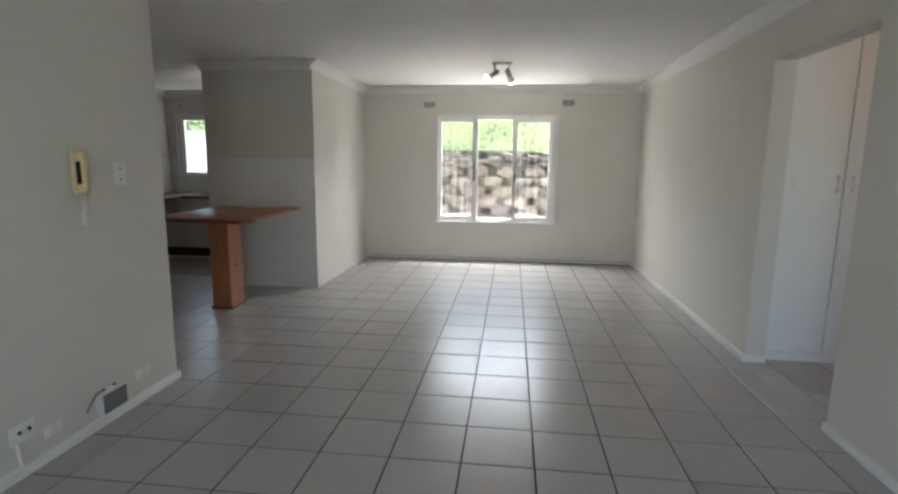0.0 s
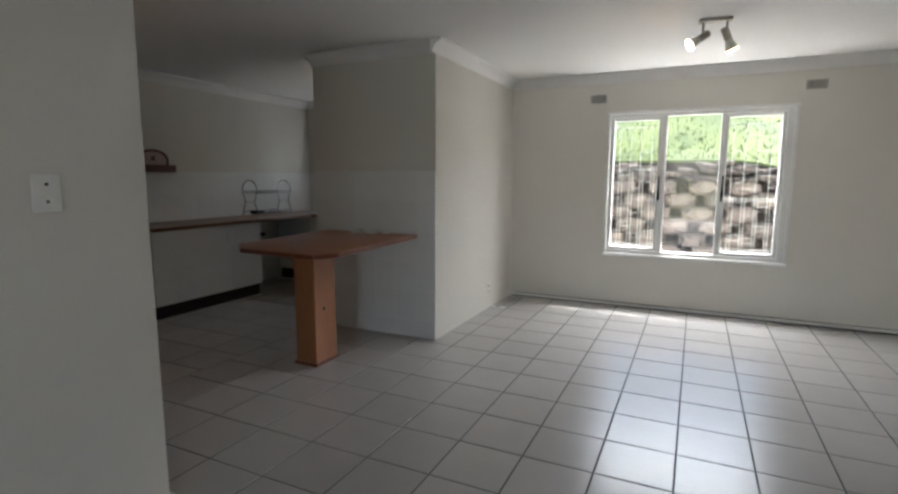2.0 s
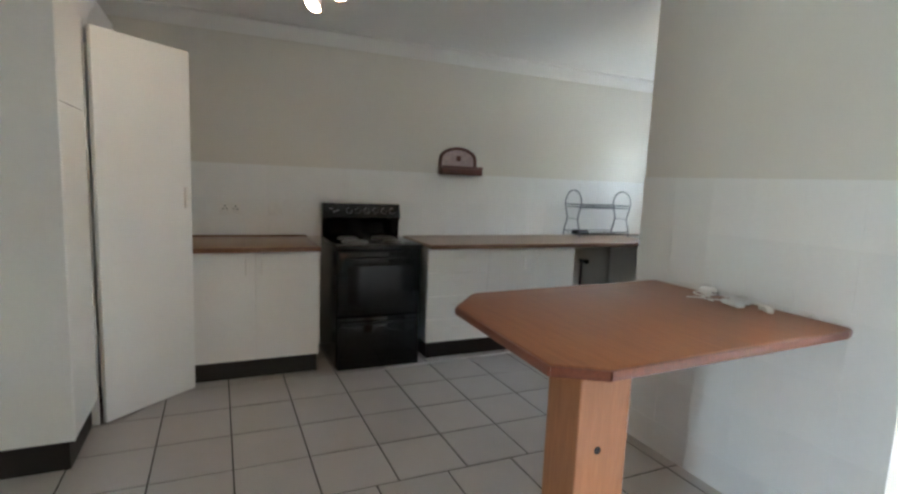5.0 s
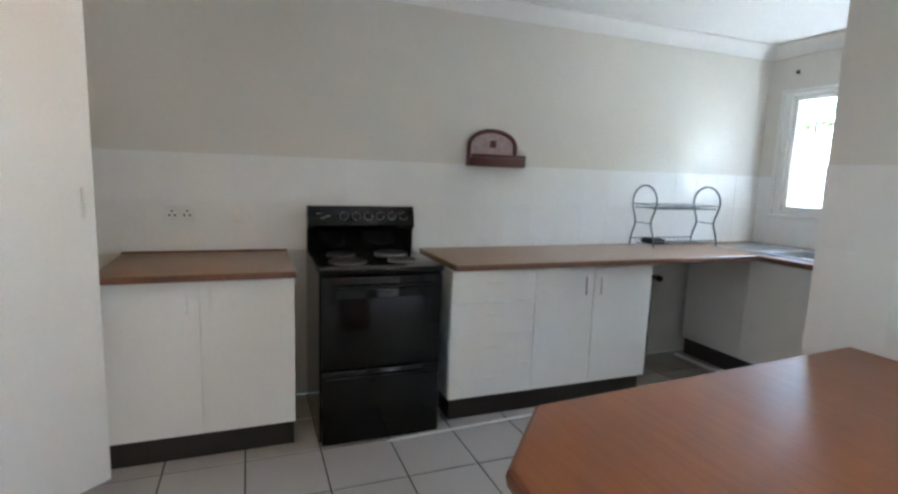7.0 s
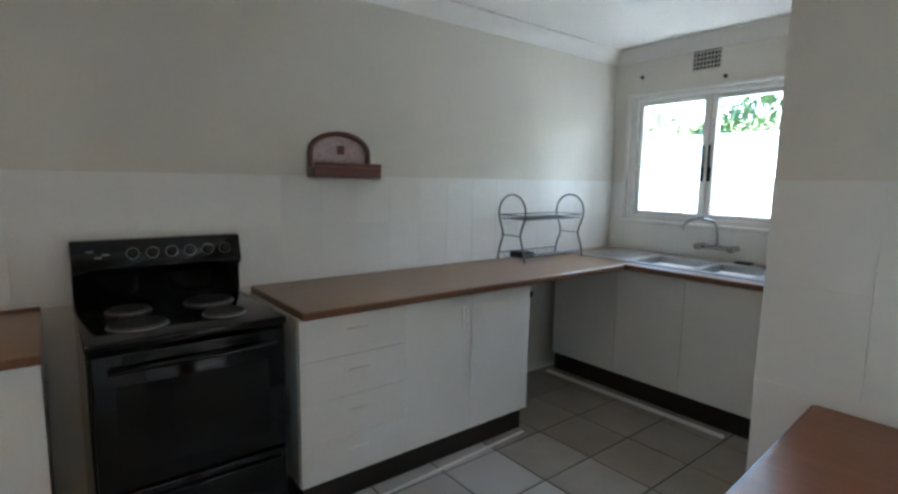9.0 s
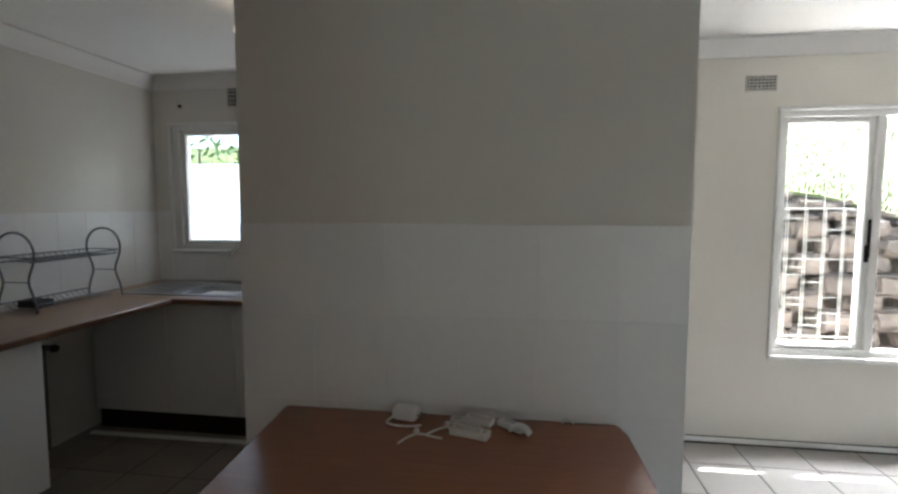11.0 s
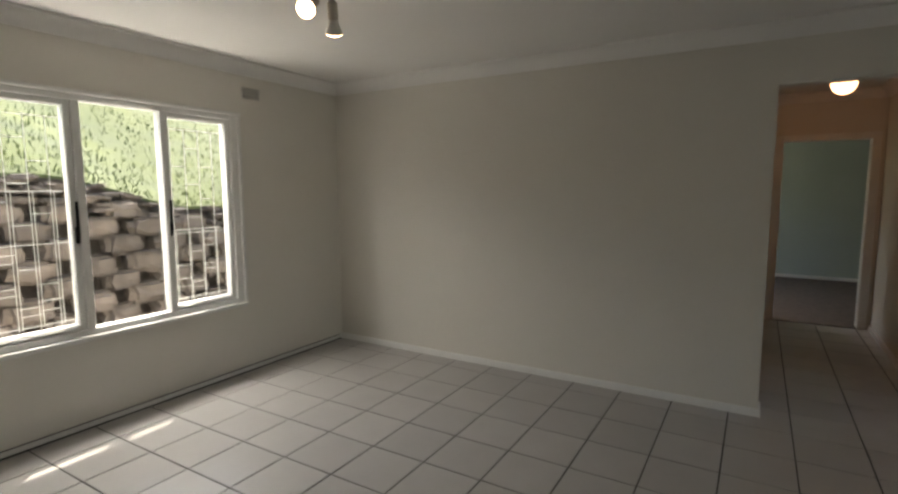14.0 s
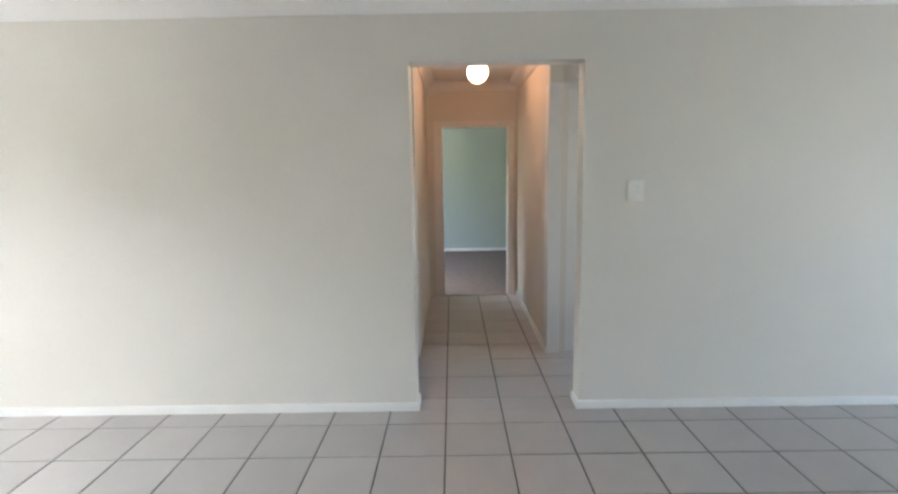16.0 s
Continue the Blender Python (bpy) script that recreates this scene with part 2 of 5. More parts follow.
M_OUT = mat("outer_plaster", (0.62, 0.58, 0.52), 0.8, scale=2, var=0.06, bump=0.3)
M_BAR = mat("cream_bar_paint", (0.46, 0.45, 0.43), 0.5, scale=10, var=0.08)
M_VENT = mat("aged_vent_plastic", (0.58, 0.56, 0.52), 0.6, scale=20, var=0.1)
# Near-black so the backing carries the shade inside the vent holes.
M_VENTB = mat("shaded_vent_back", (0.045, 0.042, 0.038), 0.8, scale=20, var=0.2)
# Dark copy of the bar paint: the bars' backlit look put into the colour.
M_BAR_BACKLIT = mat("backlit_bar_paint", (0.11, 0.108, 0.105), 0.6, scale=10, var=0.15)
M_RIM = mat("dull_steel_rim", (0.22, 0.22, 0.22), 0.4, 0.8, scale=20, var=0.1)
M_FARWALL = mat("pale_sea_green_paint", (0.44, 0.52, 0.49), 0.6, scale=2, var=0.03, bump=0.06, fine=90, spec=0.3)
M_OPAL = mat("frosted_bulb_glass", (0.72, 0.70, 0.64), 0.35, scale=20, var=0.04)
M_GLASS = pane_glass()


# ---- mesh helpers ----
def box(bm, x0, x1, y0, y1, z0, z1, bevel=0.0, seg=1):
    sx, sy, sz = x1 - x0, y1 - y0, z1 - z0
    m = Matrix.Translation(((x0 + x1) / 2, (y0 + y1) / 2, (z0 + z1) / 2)) @ Matrix.Diagonal((sx, sy, sz, 1))
    r = bmesh.ops.create_cube(bm, size=1.0, matrix=m)
    if bevel:
        edges = {e for v in r["verts"] for e in v.link_edges}
        bmesh.ops.bevel(bm, geom=list(edges), offset=bevel, segments=seg, profile=0.5, affect="EDGES")
    return bm


def cyl(bm, a, b, r0, r1=None, n=16, caps=True):
    a, b = Vector(a), Vector(b)
    d = b - a
    m = Matrix.Translation((a + b) / 2) @ d.to_track_quat("Z", "Y").to_matrix().to_4x4()
    bmesh.ops.create_cone(bm, cap_ends=caps, segments=n, radius1=r0, radius2=r0 if r1 is None else r1, depth=d.length, matrix=m)
    return bm


def prism(bm, pts, z0, z1, bevel=0.0):
    """Upright prism over a plan outline."""
    vs = [bm.verts.new((x, y, z0)) for x, y in pts]
    f = bm.faces.new(vs)
    r = bmesh.ops.extrude_face_region(bm, geom=[f])
    up = [g for g in r["geom"] if isinstance(g, bmesh.types.BMVert)]
    bmesh.ops.translate(bm, verts=up, vec=(0, 0, z1 - z0))
    bmesh.ops.recalc_face_normals(bm, faces=bm.faces[:])
    if bevel:
        es = [e for e in bm.edges if abs(e.verts[0].co.z - e.verts[1].co.z) < 1e-6]
        bmesh.ops.bevel(bm, geom=es, offset=bevel, segments=2, profile=0.5, affect="EDGES")
    return bm


def sweep(bm, profile, a, b):
    """Straight moulding: profile points (out, up) carried from a to b; out lies to the left of the way."""
    a, b = Vector(a), Vector(b)
    d = (b - a).normalized()
    out = Vector((-d.y, d.x, 0))
    ends = []
    for p in (a, b):
        ends.append([bm.verts.new(p + out * o + Vector((0, 0, u))) for o, u in profile])
    n = len(profile)
    for i in range(n):
        bm.faces.new((ends[0][i], ends[0][(i + 1) % n], ends[1][(i + 1) % n], ends[1][i]))
    bm.faces.new(ends[0][::-1])
    bm.faces.new(ends[1])
    bmesh.ops.recalc_face_normals(bm, faces=bm.faces[:])
    return bm


def smooth_by_angle(me, deg=35):
    for p in me.polygons:
        p.use_smooth = True
    me.set_sharp_from_angle(angle=radians(deg))


def mesh_of(name, bm, material, smooth=True):
    me = bpy.data.meshes.new(name)
    bm.to_mesh(me)
    bm.free()
    if smooth:
        smooth_by_angle(me)
    me.materials.append(material)
    return me


def part(name, bm, material, parent, label=""):
    ob = new(name, mesh_of(name, bm, material))
    ob.parent = parent
    if label:
        ob["label"] = label
    return ob


def thing(name, label, category, at=(0, 0, 0), group="", kind=""):
    ob = new(name)
    ob.location = at
    ob.empty_display_size = 0.05
    return tagged(ob, label, category, group, kind)


def solid(name, bm, material, label, category, group="", kind=""):
    return tagged(new(name, mesh_of(name, bm, material)), label, category, group, kind)


def structure(name, bm, material, label, category="wall"):
    return solid(name, bm, material, label, category, kind="structure")


def tube(name, points, radius, material, parent=None, cyclic=False, smooth_curve=True, res=3):
    cu = bpy.data.curves.new(name, "CURVE")
    cu.dimensions, cu.bevel_depth, cu.bevel_resolution = "3D", radius, 1
    if smooth_curve:
        sp = cu.splines.new("NURBS")
        sp.points.add(len(points) - 1)
        for q, p in zip(sp.points, points):
            q.co = (*p, 1)
        sp.use_endpoint_u, sp.order_u, sp.resolution_u = not cyclic, 3, res
    else:
        sp = cu.splines.new("POLY")
        sp.points.add(len(points) - 1)
        for q, p in zip(sp.points, points):
            q.co = (*p, 1)
    sp.use_cyclic_u = cyclic
    cu.use_fill_caps = True
    tmp = bpy.data.objects.new(name, cu)
    scene.collection.objects.link(tmp)
    me = bpy.data.meshes.new_from_object(tmp.evaluated_get(bpy.context.evaluated_depsgraph_get()))
    bpy.data.objects.remove(tmp)
    bpy.data.curves.remove(cu)
    me.materials.clear()
    me.materials.append(material)
    for p in me.polygons:
        p.use_smooth = True
    ob = new(name, me)
    if parent:
        ob.parent = parent
    return ob


B = bmesh.new

# ---- plan ----
P = 0.34                      # floor tile pitch
XW, XE, YN = -2.565, 1.195, 5.04
KX, KY, KS = -5.77, 5.38, -0.34
CX0, CY0 = -3.78, 3.135       # the block between kitchen and dining space
STUB = 0.70
CEIL = 2.405
YS = -3.6
CT = 0.875                    # worktop
TILE_TOP = 1.405
WX0, WX1, WZ0, WZ1 = -1.515, 0.110, 0.568, 1.998     # dining window
QX0, QX1, QZ0, QZ1 = -5.635, -4.42, 1.115, 2.045   # kitchen window
DY0, DY1, DZ = 0.55, 1.537, 2.053                  # opening to the passage
PX = 4.08                                         # passage end
TH = 0.14

# ---- walls ----
bm = B()
box(bm, XW, WX0, YN, YN + 0.22, 0, CEIL)
box(bm, WX1, XE + TH, YN, YN + 0.22, 0, CEIL)
box(bm, WX0, WX1, YN, YN + 0.22, 0, WZ0 - 0.03)
box(bm, WX0, WX1, YN, YN + 0.22, WZ1, CEIL)
wall_north = structure("wall_north", bm, M_WALL, "warm white painted plaster wall with a window opening")
bm = B()
box(bm, KX - TH, QX0, KY, KY + 0.22, 0, CEIL)
box(bm, QX1, CX0, KY, KY + 0.22, 0, CEIL)
box(bm, QX0, QX1, KY, KY + 0.22, 0, QZ0 - 0.03)
box(bm, QX0, QX1, KY, KY + 0.22, QZ1, CEIL)
wall_kitchen_north = structure("wall_kitchen_north", bm, M_WALL, "white painted kitchen wall above the sink")
wall_kitchen_west = structure("wall_kitchen_west", box(B(), KX - TH, KX, KS - TH, KY, 0, CEIL), M_WALL, "warm white kitchen wall, tiled below and plain above")
wall_kitchen_south = structure("wall_kitchen_south", box(B(), KX, XW - 0.11, KS - TH, KS, 0, CEIL), M_WALL, "plain painted wall behind the tall cupboards")
wall_block = structure("wall_block", box(B(), CX0, XW, CY0, KY + 0.22, 0, CEIL), M_WALL, "square painted wall block between kitchen and dining space")
wall_stub = structure("wall_stub", box(B(), XW - 0.11, XW, YS, STUB, 0, CEIL, 0.004), M_WALL, "warm white partition wall ending beside the kitchen")
bm = B()
box(bm, XE, XE + TH, DY1, YN, 0, CEIL)
box(bm, XE, XE + TH, YS, DY0, 0, CEIL)
box(bm, XE, XE + TH, DY0, DY1, DZ, CEIL)
wall_east = structure("wall_east", bm, M_WALL, "warm white painted wall with a plain doorway")
GX0, GX1, GZ = -1.3, -0.1, 2.06                     # assumed doorway, unseen behind the walker, cut to let light in
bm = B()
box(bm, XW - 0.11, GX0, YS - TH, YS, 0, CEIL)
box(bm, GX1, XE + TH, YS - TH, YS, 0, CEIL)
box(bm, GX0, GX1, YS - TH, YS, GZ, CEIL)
wall_south = structure("wall_south", bm, M_WALL, "plain warm white wall with an assumed doorway for light")

# passage and far room
CN, CS = 1.575, 0.565
structure("wall_passage_north", box(B(), 2.11, PX, CN, CN + TH, 0, CEIL), M_WALL, "white painted passage wall")
structure("wall_passage_back", box(B(), XE + TH, 2.11, 2.2, 2.2 + TH, 0, CEIL), M_WALL, "plain wall behind the passage cupboard")
structure("wall_passage_south", box(B(), 2.16, PX, CS - TH, CS, 0, CEIL), M_WALL, "white painted passage wall")
bm = B()
box(bm, 2.16, 2.16 + TH, -1.6, -0.36, 0, CEIL)
box(bm, 2.16, 2.16 + TH, -0.36, 0.47, 2.04, CEIL)
structure("wall_lobby_east", bm, M_WALL, "white painted lobby wall beside a door")
# window hole is assumed, out of view, made for the added lobby lamp
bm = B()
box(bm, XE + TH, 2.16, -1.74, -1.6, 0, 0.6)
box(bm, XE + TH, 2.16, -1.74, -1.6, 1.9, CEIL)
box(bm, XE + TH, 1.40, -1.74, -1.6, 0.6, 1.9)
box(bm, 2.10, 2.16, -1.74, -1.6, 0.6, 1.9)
structure("wall_lobby_south", bm, M_WALL, "plain lobby wall with an assumed window opening for light")
bm = B()
box(bm, PX, PX + TH, 1.44, 3.2, 0, CEIL)
box(bm, PX, PX + TH, -2.0, 0.665, 0, CEIL)
box(bm, PX, PX + TH, 0.665, 1.44, 1.94, CEIL)
structure("wall_passage_end", bm, M_WALL, "white wall with an open doorway at the passage end")
structure("wall_far_room_east", box(B(), 7.42, 7.56, -2.0, 3.2, 0, CEIL), M_FARWALL, "pale sea-green wall of the far room")
# side window is assumed, out of view, so daylight reaches the far wall
bm = B()
box(bm, PX, 4.9, 3.2, 3.34, 0, CEIL)
box(bm, 6.9, 7.56, 3.2, 3.34, 0, CEIL)
box(bm, 4.9, 6.9, 3.2, 3.34, 0, 0.7)
box(bm, 4.9, 6.9, 3.2, 3.34, 2.05, CEIL)
structure("wall_far_room_north", bm, M_WALL, "far room wall with an assumed window opening for light")
structure("wall_far_room_south", box(B(), PX, 7.56, -2.14, -2.0, 0, CEIL), M_WALL, "plain far room wall")

# ceilings and roof slab
structure("ceiling", box(B(), KX - TH, XE + TH, YS - TH, KY + 0.22, CEIL, CEIL + 0.12), M_CEIL, "smooth white painted ceiling", "ceiling")
structure("ceiling_passage", box(B(), XE + TH, 7.56, -2.14, 3.34, CEIL, CEIL + 0.12), M_CEIL, "white passage ceiling", "ceiling")
# Unseen eave, assumed; its depth keeps the sun patches on the floor narrow.
bm = B()
box(bm, -7.2, CX0, KY + 0.22, 6.2, 2.30, 2.36)
box(bm, CX0, 2.6, YN + 0.22, 5.92, 2.30, 2.36)
structure("assumed_eave", bm, M_OUT, "pale roof eave, assumed and out of view, trimming the sun patches", "eave")

# cornices
COVE = [(0, 0), (0, -0.095), (0.012, -0.095), (0.02, -0.075), (0.042, -0.042), (0.075, -0.022), (0.092, -0.014), (0.092, 0)]


def cornice(a, b):
    structure("cornice", sweep(B(), COVE, (*a, CEIL - 0.001), (*b, CEIL - 0.001)), M_CEIL, "white coved plaster cornice", "cornice")


cornice((XE, YN), (XW, YN))
cornice((XE, YS), (XE, YN))
cornice((XW, YN), (XW, CY0 - 0.09))
cornice((XW, CY0), (CX0, CY0))
cornice((CX0, CY0), (CX0, KY))
cornice((CX0, KY), (KX, KY))
cornice((KX, KY), (KX, KS))
cornice((XW, STUB), (XW, YS))
cornice((XW - 0.11, STUB), (XW, STUB))
cornice((PX, CN), (2.11, CN))
cornice((2.16, CS), (PX, CS))
cornice((PX, CS), (PX, CN))

# skirtings
SKIRT = [(0, 0), (0.014, 0), (0.014, 0.04), (0.009, 0.048), (0, 0.05)]


def skirting(a, b, label="low white painted skirting board"):
    structure("baseboard", sweep(B(), SKIRT, (*a, 0.0), (*b, 0.0)), M_TRIM, label, "skirting")


structure("baseboard", sweep(B(), [(0, 0), (0.012, 0), (0.012, 0.030), (0.008, 0.036), (0, 0.038)], (XE, YN, 0.0), (XW, YN, 0.0)), M_TRIM, "very low white painted skirting board", "skirting")
skirting((XE, DY1), (XE, YN - 0.014))
skirting((XE, YS), (XE, DY0))
skirting((XE + TH, DY1), (XE - 0.014, DY1))
skirting((XE - 0.014, DY0), (XE + TH, DY0))
skirting((XW, STUB), (XW, YS))
skirting((XW - 0.11, STUB), (XW + 0.014, STUB))
skirting((2.16, CS), (PX, CS))
skirting((7.42, -2.0), (7.42, 3.2))
tube("skirting_cable", [(-2.5, YN - 0.006, 0.041), (-1.2, YN - 0.006, 0.040), (0.3, YN - 0.006, 0.042), (1.15, YN - 0.006, 0.041)], 0.0032, M_DARK)
tagged(bpy.data.objects["skirting_cable"], "thin dark cable run along the skirting", "cable")
# Dark tube added on the floor to draw the gap below the skirting.
tube("floor_cable", [(-2.52, YN - 0.020, 0.0052), (-1.3, YN - 0.018, 0.0052), (0.2, YN - 0.020, 0.0052), (1.16, YN - 0.018, 0.0052)], 0.005, M_DARK)
tagged(bpy.data.objects["floor_cable"], "thin dark line added for the dark gap under the skirting", "cable")

# slabs under the floor tiles
floor = structure("floor", box(B(), -11 * P, XE, YS, YN, -0.12, -0.0035), M_GROUT, "pale glazed square floor tiles with dark grout", "floor")
floor_kitchen = structure("floor_kitchen", box(B(), KX, -11 * P, KS, KY, -0.12, -0.0035), M_GROUT, "pale glazed kitchen floor tiles with dark grout", "floor")
floor_passage = structure("floor_passage", box(box(B(), XE, 2.25, -1.6, 2.2, -0.12, -0.0035), 2.25, PX + 0.02, CS - 0.1, CN + 0.1, -0.12, -0.0035), M_GROUT, "pale glazed passage floor tiles with dark grout", "floor")
structure("floor_far_room", box(B(), PX + 0.02, 7.42, -2.0, 3.2, -0.12, 0.002), M_CARPET, "brown carpet in the far room", "carpet")


# ---- windows ----
def bar(parent, a, b, paint, r):
    part("bar", cyl(B(), a, b, r, n=8), paint, parent)


def bars(parent, x0, x1, z0, z1, y, flip=False, paint=None, r=0.0032, guard=False):
    """Welded burglar bars in a staggered pattern; guard: a second, denser grille over the lower half."""
    step = (x1 - x0) / 4
    h = z1 - z0
    for i in range(4):
        x = x0 + (i + 0.45) * step
        bar(parent, (x, y, z0), (x, y, z0 + 0.96 * h), paint, r)
    for f in (0.012, 0.382, 0.955):
        bar(parent, (x0 - 0.012, y + 2 * r, z0 + f * h), (x1 + 0.012, y + 2 * r, z0 + f * h), paint, r)
    short = [(1, 0.855), (0, 0.755), (2, 0.755), (1, 0.655), (0, 0.575), (2, 0.52), (1, 0.47), (0, 0.305), (2, 0.20), (0, 0.195), (1, 0.10), (2, 0.08)]
    for c, f in short:
        c = 2 - c if flip else c
        z = z0 + f * h
        xa = x0 + (c + 0.45) * step
        bar(parent, (xa, y, z), (xa + step, y, z), paint, r)
    if guard:
        yg, zt = y + 0.03, z0 + (0.62 if not flip else 0.40) * h
        for i in range(4):
            x = x0 + (i + 0.72) * step
            bar(parent, (x, yg, z0), (x, yg, zt), paint, r)
        bar(parent, (x0 - 0.012, yg, zt), (x1 + 0.012, yg, zt), paint, r * 1.25)
        for c, f in ((0, 0.16), (1, 0.27), (2, 0.12), (1, 0.06), (0, 0.34)):
            c = 2 - c if flip else c
            xa = x0 + (c + 0.72) * step
            bar(parent, (xa, yg, z0 + f * h), (xa + step, yg, z0 + f * h), paint, r)


def window(name, x0, x1, z0, z1, y, lites, barred, label, paint, catch, guard=False):
    """Frame set into the wall; lites: (x from, x to, opening)."""
    w = thing(name, label, "window", (0, 0, 0), kind="structure")
    fy0, fy1 = y + 0.004, y + 0.075
    lo, hi = z0 + 0.038, z1 - 0.034
    b = B()
    box(b, x0, lites[0][0], fy0, fy1, z0, z1, 0.004)
    box(b, lites[-1][1], x1, fy0, fy1, z0, z1, 0.004)
    box(b, lites[0][0], lites[-1][1], fy0, fy1, hi, z1, 0.004)
    box(b, lites[0][0], lites[-1][1], fy0, fy1, z0, lo, 0.004)
    for (a0, a1, _), (b0, b1, _) in zip(lites, lites[1:]):
        box(b, a1, b0, fy0, fy1, lo, hi, 0.004)
    part("window_frame", b, M_TRIM, w)
    part("window_sill", box(B(), x0 - 0.014, x1 + 0.014, y - 0.026, y + 0.2, z0 - 0.030, z0 - 0.001, 0.006, 2), M_TRIM, w)
    # raised lip round the opening
    b = B()
    box(b, x0 - 0.016, x0 + 0.010, y - 0.016, y + 0.0035, z0, z1 + 0.016, 0.003)
    box(b, x1 - 0.010, x1 + 0.016, y - 0.016, y + 0.0035, z0, z1 + 0.016, 0.003)
    box(b, x0 - 0.022, x1 + 0.022, y - 0.022, y + 0.0035, z1 + 0.002, z1 + 0.024, 0.003)
    part("architrave", b, M_TRIM, w)
    for i, (a0, a1, opening) in enumerate(lites):
        g0, g1, h0, h1 = a0, a1, lo, hi
        if opening:
            b = B()
            t = 0.034
            box(b, g0, g0 + t, y + 0.022, y + 0.085, h0, h1, 0.005)
            box(b, g1 - t, g1, y + 0.022, y + 0.085, h0, h1, 0.005)
            box(b, g0 + t, g1 - t, y + 0.022, y + 0.085, h1 - t, h1, 0.005)
            box(b, g0 + t, g1 - t, y + 0.022, y + 0.085, h0, h0 + t, 0.005)
            c = part("casement", b, M_TRIM, w)
            hx = a1 - 0.012 if i == 0 else a0 + 0.012
            b = B()
            box(b, hx - 0.012, hx + 0.012, y + 0.010, y + 0.022, z0 + catch, z0 + catch + 0.10, 0.004)
            box(b, hx - 0.007, hx + 0.007, y - 0.006, y + 0.010, z0 + catch + 0.03, z0 + catch + 0.25, 0.004)
            part("handle", b, M_BLACK, c, "black window catch")
            stay = cyl(B(), (g0 + 0.05, y + 0.016, h0 + 0.018), (g1 - 0.06, y + 0.016, h0 + 0.018), 0.004, n=8)
            cyl(stay, (g1 - 0.06, y + 0.022, h0 + 0.018), (g1 - 0.06, y + 0.004, h0 + 0.018), 0.007, n=8)
            part("stay", stay, M_TRIM, c, "white casement stay")
            g0, g1, h0, h1 = g0 + t, g1 - t, h0 + t, h1 - t
        p = part("pane", box(B(), g0, g1, y + 0.055, y + 0.059, h0, h1), M_GLASS, w, "clear window glass")
        p.visible_shadow = False
        if i in barred:
            bars(w, g0 + 0.004, g1 - 0.004, h0 + 0.005, h1 - 0.005, y + 0.105, flip=i > 0, paint=paint, r=0.0023, guard=guard)
    return w


window("window_1", WX0, WX1, WZ0, WZ1, YN, [(-1.499, -1.004, True), (-0.960, -0.484, False), (-0.456, 0.045, True)], (0, 2), "white three-light window with burglar bars, garden wall outside", M_BAR, 0.56, True)
window("window_2", QX0, QX1, QZ0, QZ1, KY, [(-5.566, -5.034, True), (-5.014, -4.475, True)], (0, 1), "white two-light kitchen window with burglar bars above the sink", M_BAR_BACKLIT, 0.30)


def vent(x0, x1, z0, z1, y, label):
    v = thing("wall_vent", label, "vent", ((x0 + x1) / 2, y, z0))
    v.location = (0, 0, 0)
    part("backing", box(B(), x0 + 0.004, x1 - 0.004, y - 0.004, y + 0.002, z0 + 0.004, z1 - 0.004), M_VENTB, v)
    b = B()
    t = 0.008
    box(b, x0, x1, y - 0.012, y, z0, z0 + t, 0.002)
    box(b, x0, x1, y - 0.012, y, z1 - t, z1, 0.002)
    box(b, x0, x0 + t, y - 0.012, y, z0 + t, z1 - t, 0.002)
    box(b, x1 - t, x1, y - 0.012, y, z0 + t, z1 - t, 0.002)
    part("frame", b, M_VENT, v)
    for k in range(1, 5):
        z = z0 + (z1 - z0) * k / 5
        part("slat", box(B(), x0 + t, x1 - t, y - 0.01, y - 0.004, z - 0.0035, z + 0.0035), M_VENT, v)
    for k in range(1, 8):
        x = x0 + (x1 - x0) * k / 8
        part("rib", box(B(), x - 0.0022, x + 0.0022, y - 0.008, y - 0.004, z0 + t, z1 - t), M_VENT, v)
    return v


vent(-1.72, -1.552, 2.115, 2.205, YN, "white louvred air vent above the dining window")
vent(0.152, 0.322, 2.135, 2.222, YN, "white louvred air vent above the dining window")
vent(-5.16, -4.965, 2.175, 2.325, KY, "white perforated air vent above the kitchen window")

# ---- passage ----
cup = thing("passage_cupboard", "tall built-in white cupboard with two flush doors", "cupboard", (1.72, 1.6, 0))
cup.location = (0, 0, 0)
part("carcass", box(B(), XE + TH + 0.002, 2.108, 1.61, 2.19, 0.0, CEIL - 0.002), M_CABIN, cup)
part("kickboard", box(B(), XE + TH + 0.004, 2.106, 1.592, 1.608, 0.0, 0.062), M_CAB, cup)
for x0, x1, hx in ((XE + TH + 0.006, 1.732, 1.69), (1.738, 2.104, 1.79)):
    d = part("door", box(B(), x0, x1, 1.588, 1.608, 0.066, 2.42, 0.002), M_CAB, cup)
    h = B()
    box(h, hx - 0.009, hx + 0.009, 1.562, 1.572, 1.20, 1.32, 0.003)
    box(h, hx - 0.007, hx + 0.007, 1.572, 1.589, 1.205, 1.222)
    box(h, hx - 0.007, hx + 0.007, 1.572, 1.589, 1.298, 1.315)
    part("handle", h, M_WHITEP, d, "white bar handle")
door = thing("door_1", "white painted passage door, closed, in a white frame", "door", (2.16, 0.1, 0), kind="structure")
door.location = (0, 0, 0)
b = B()
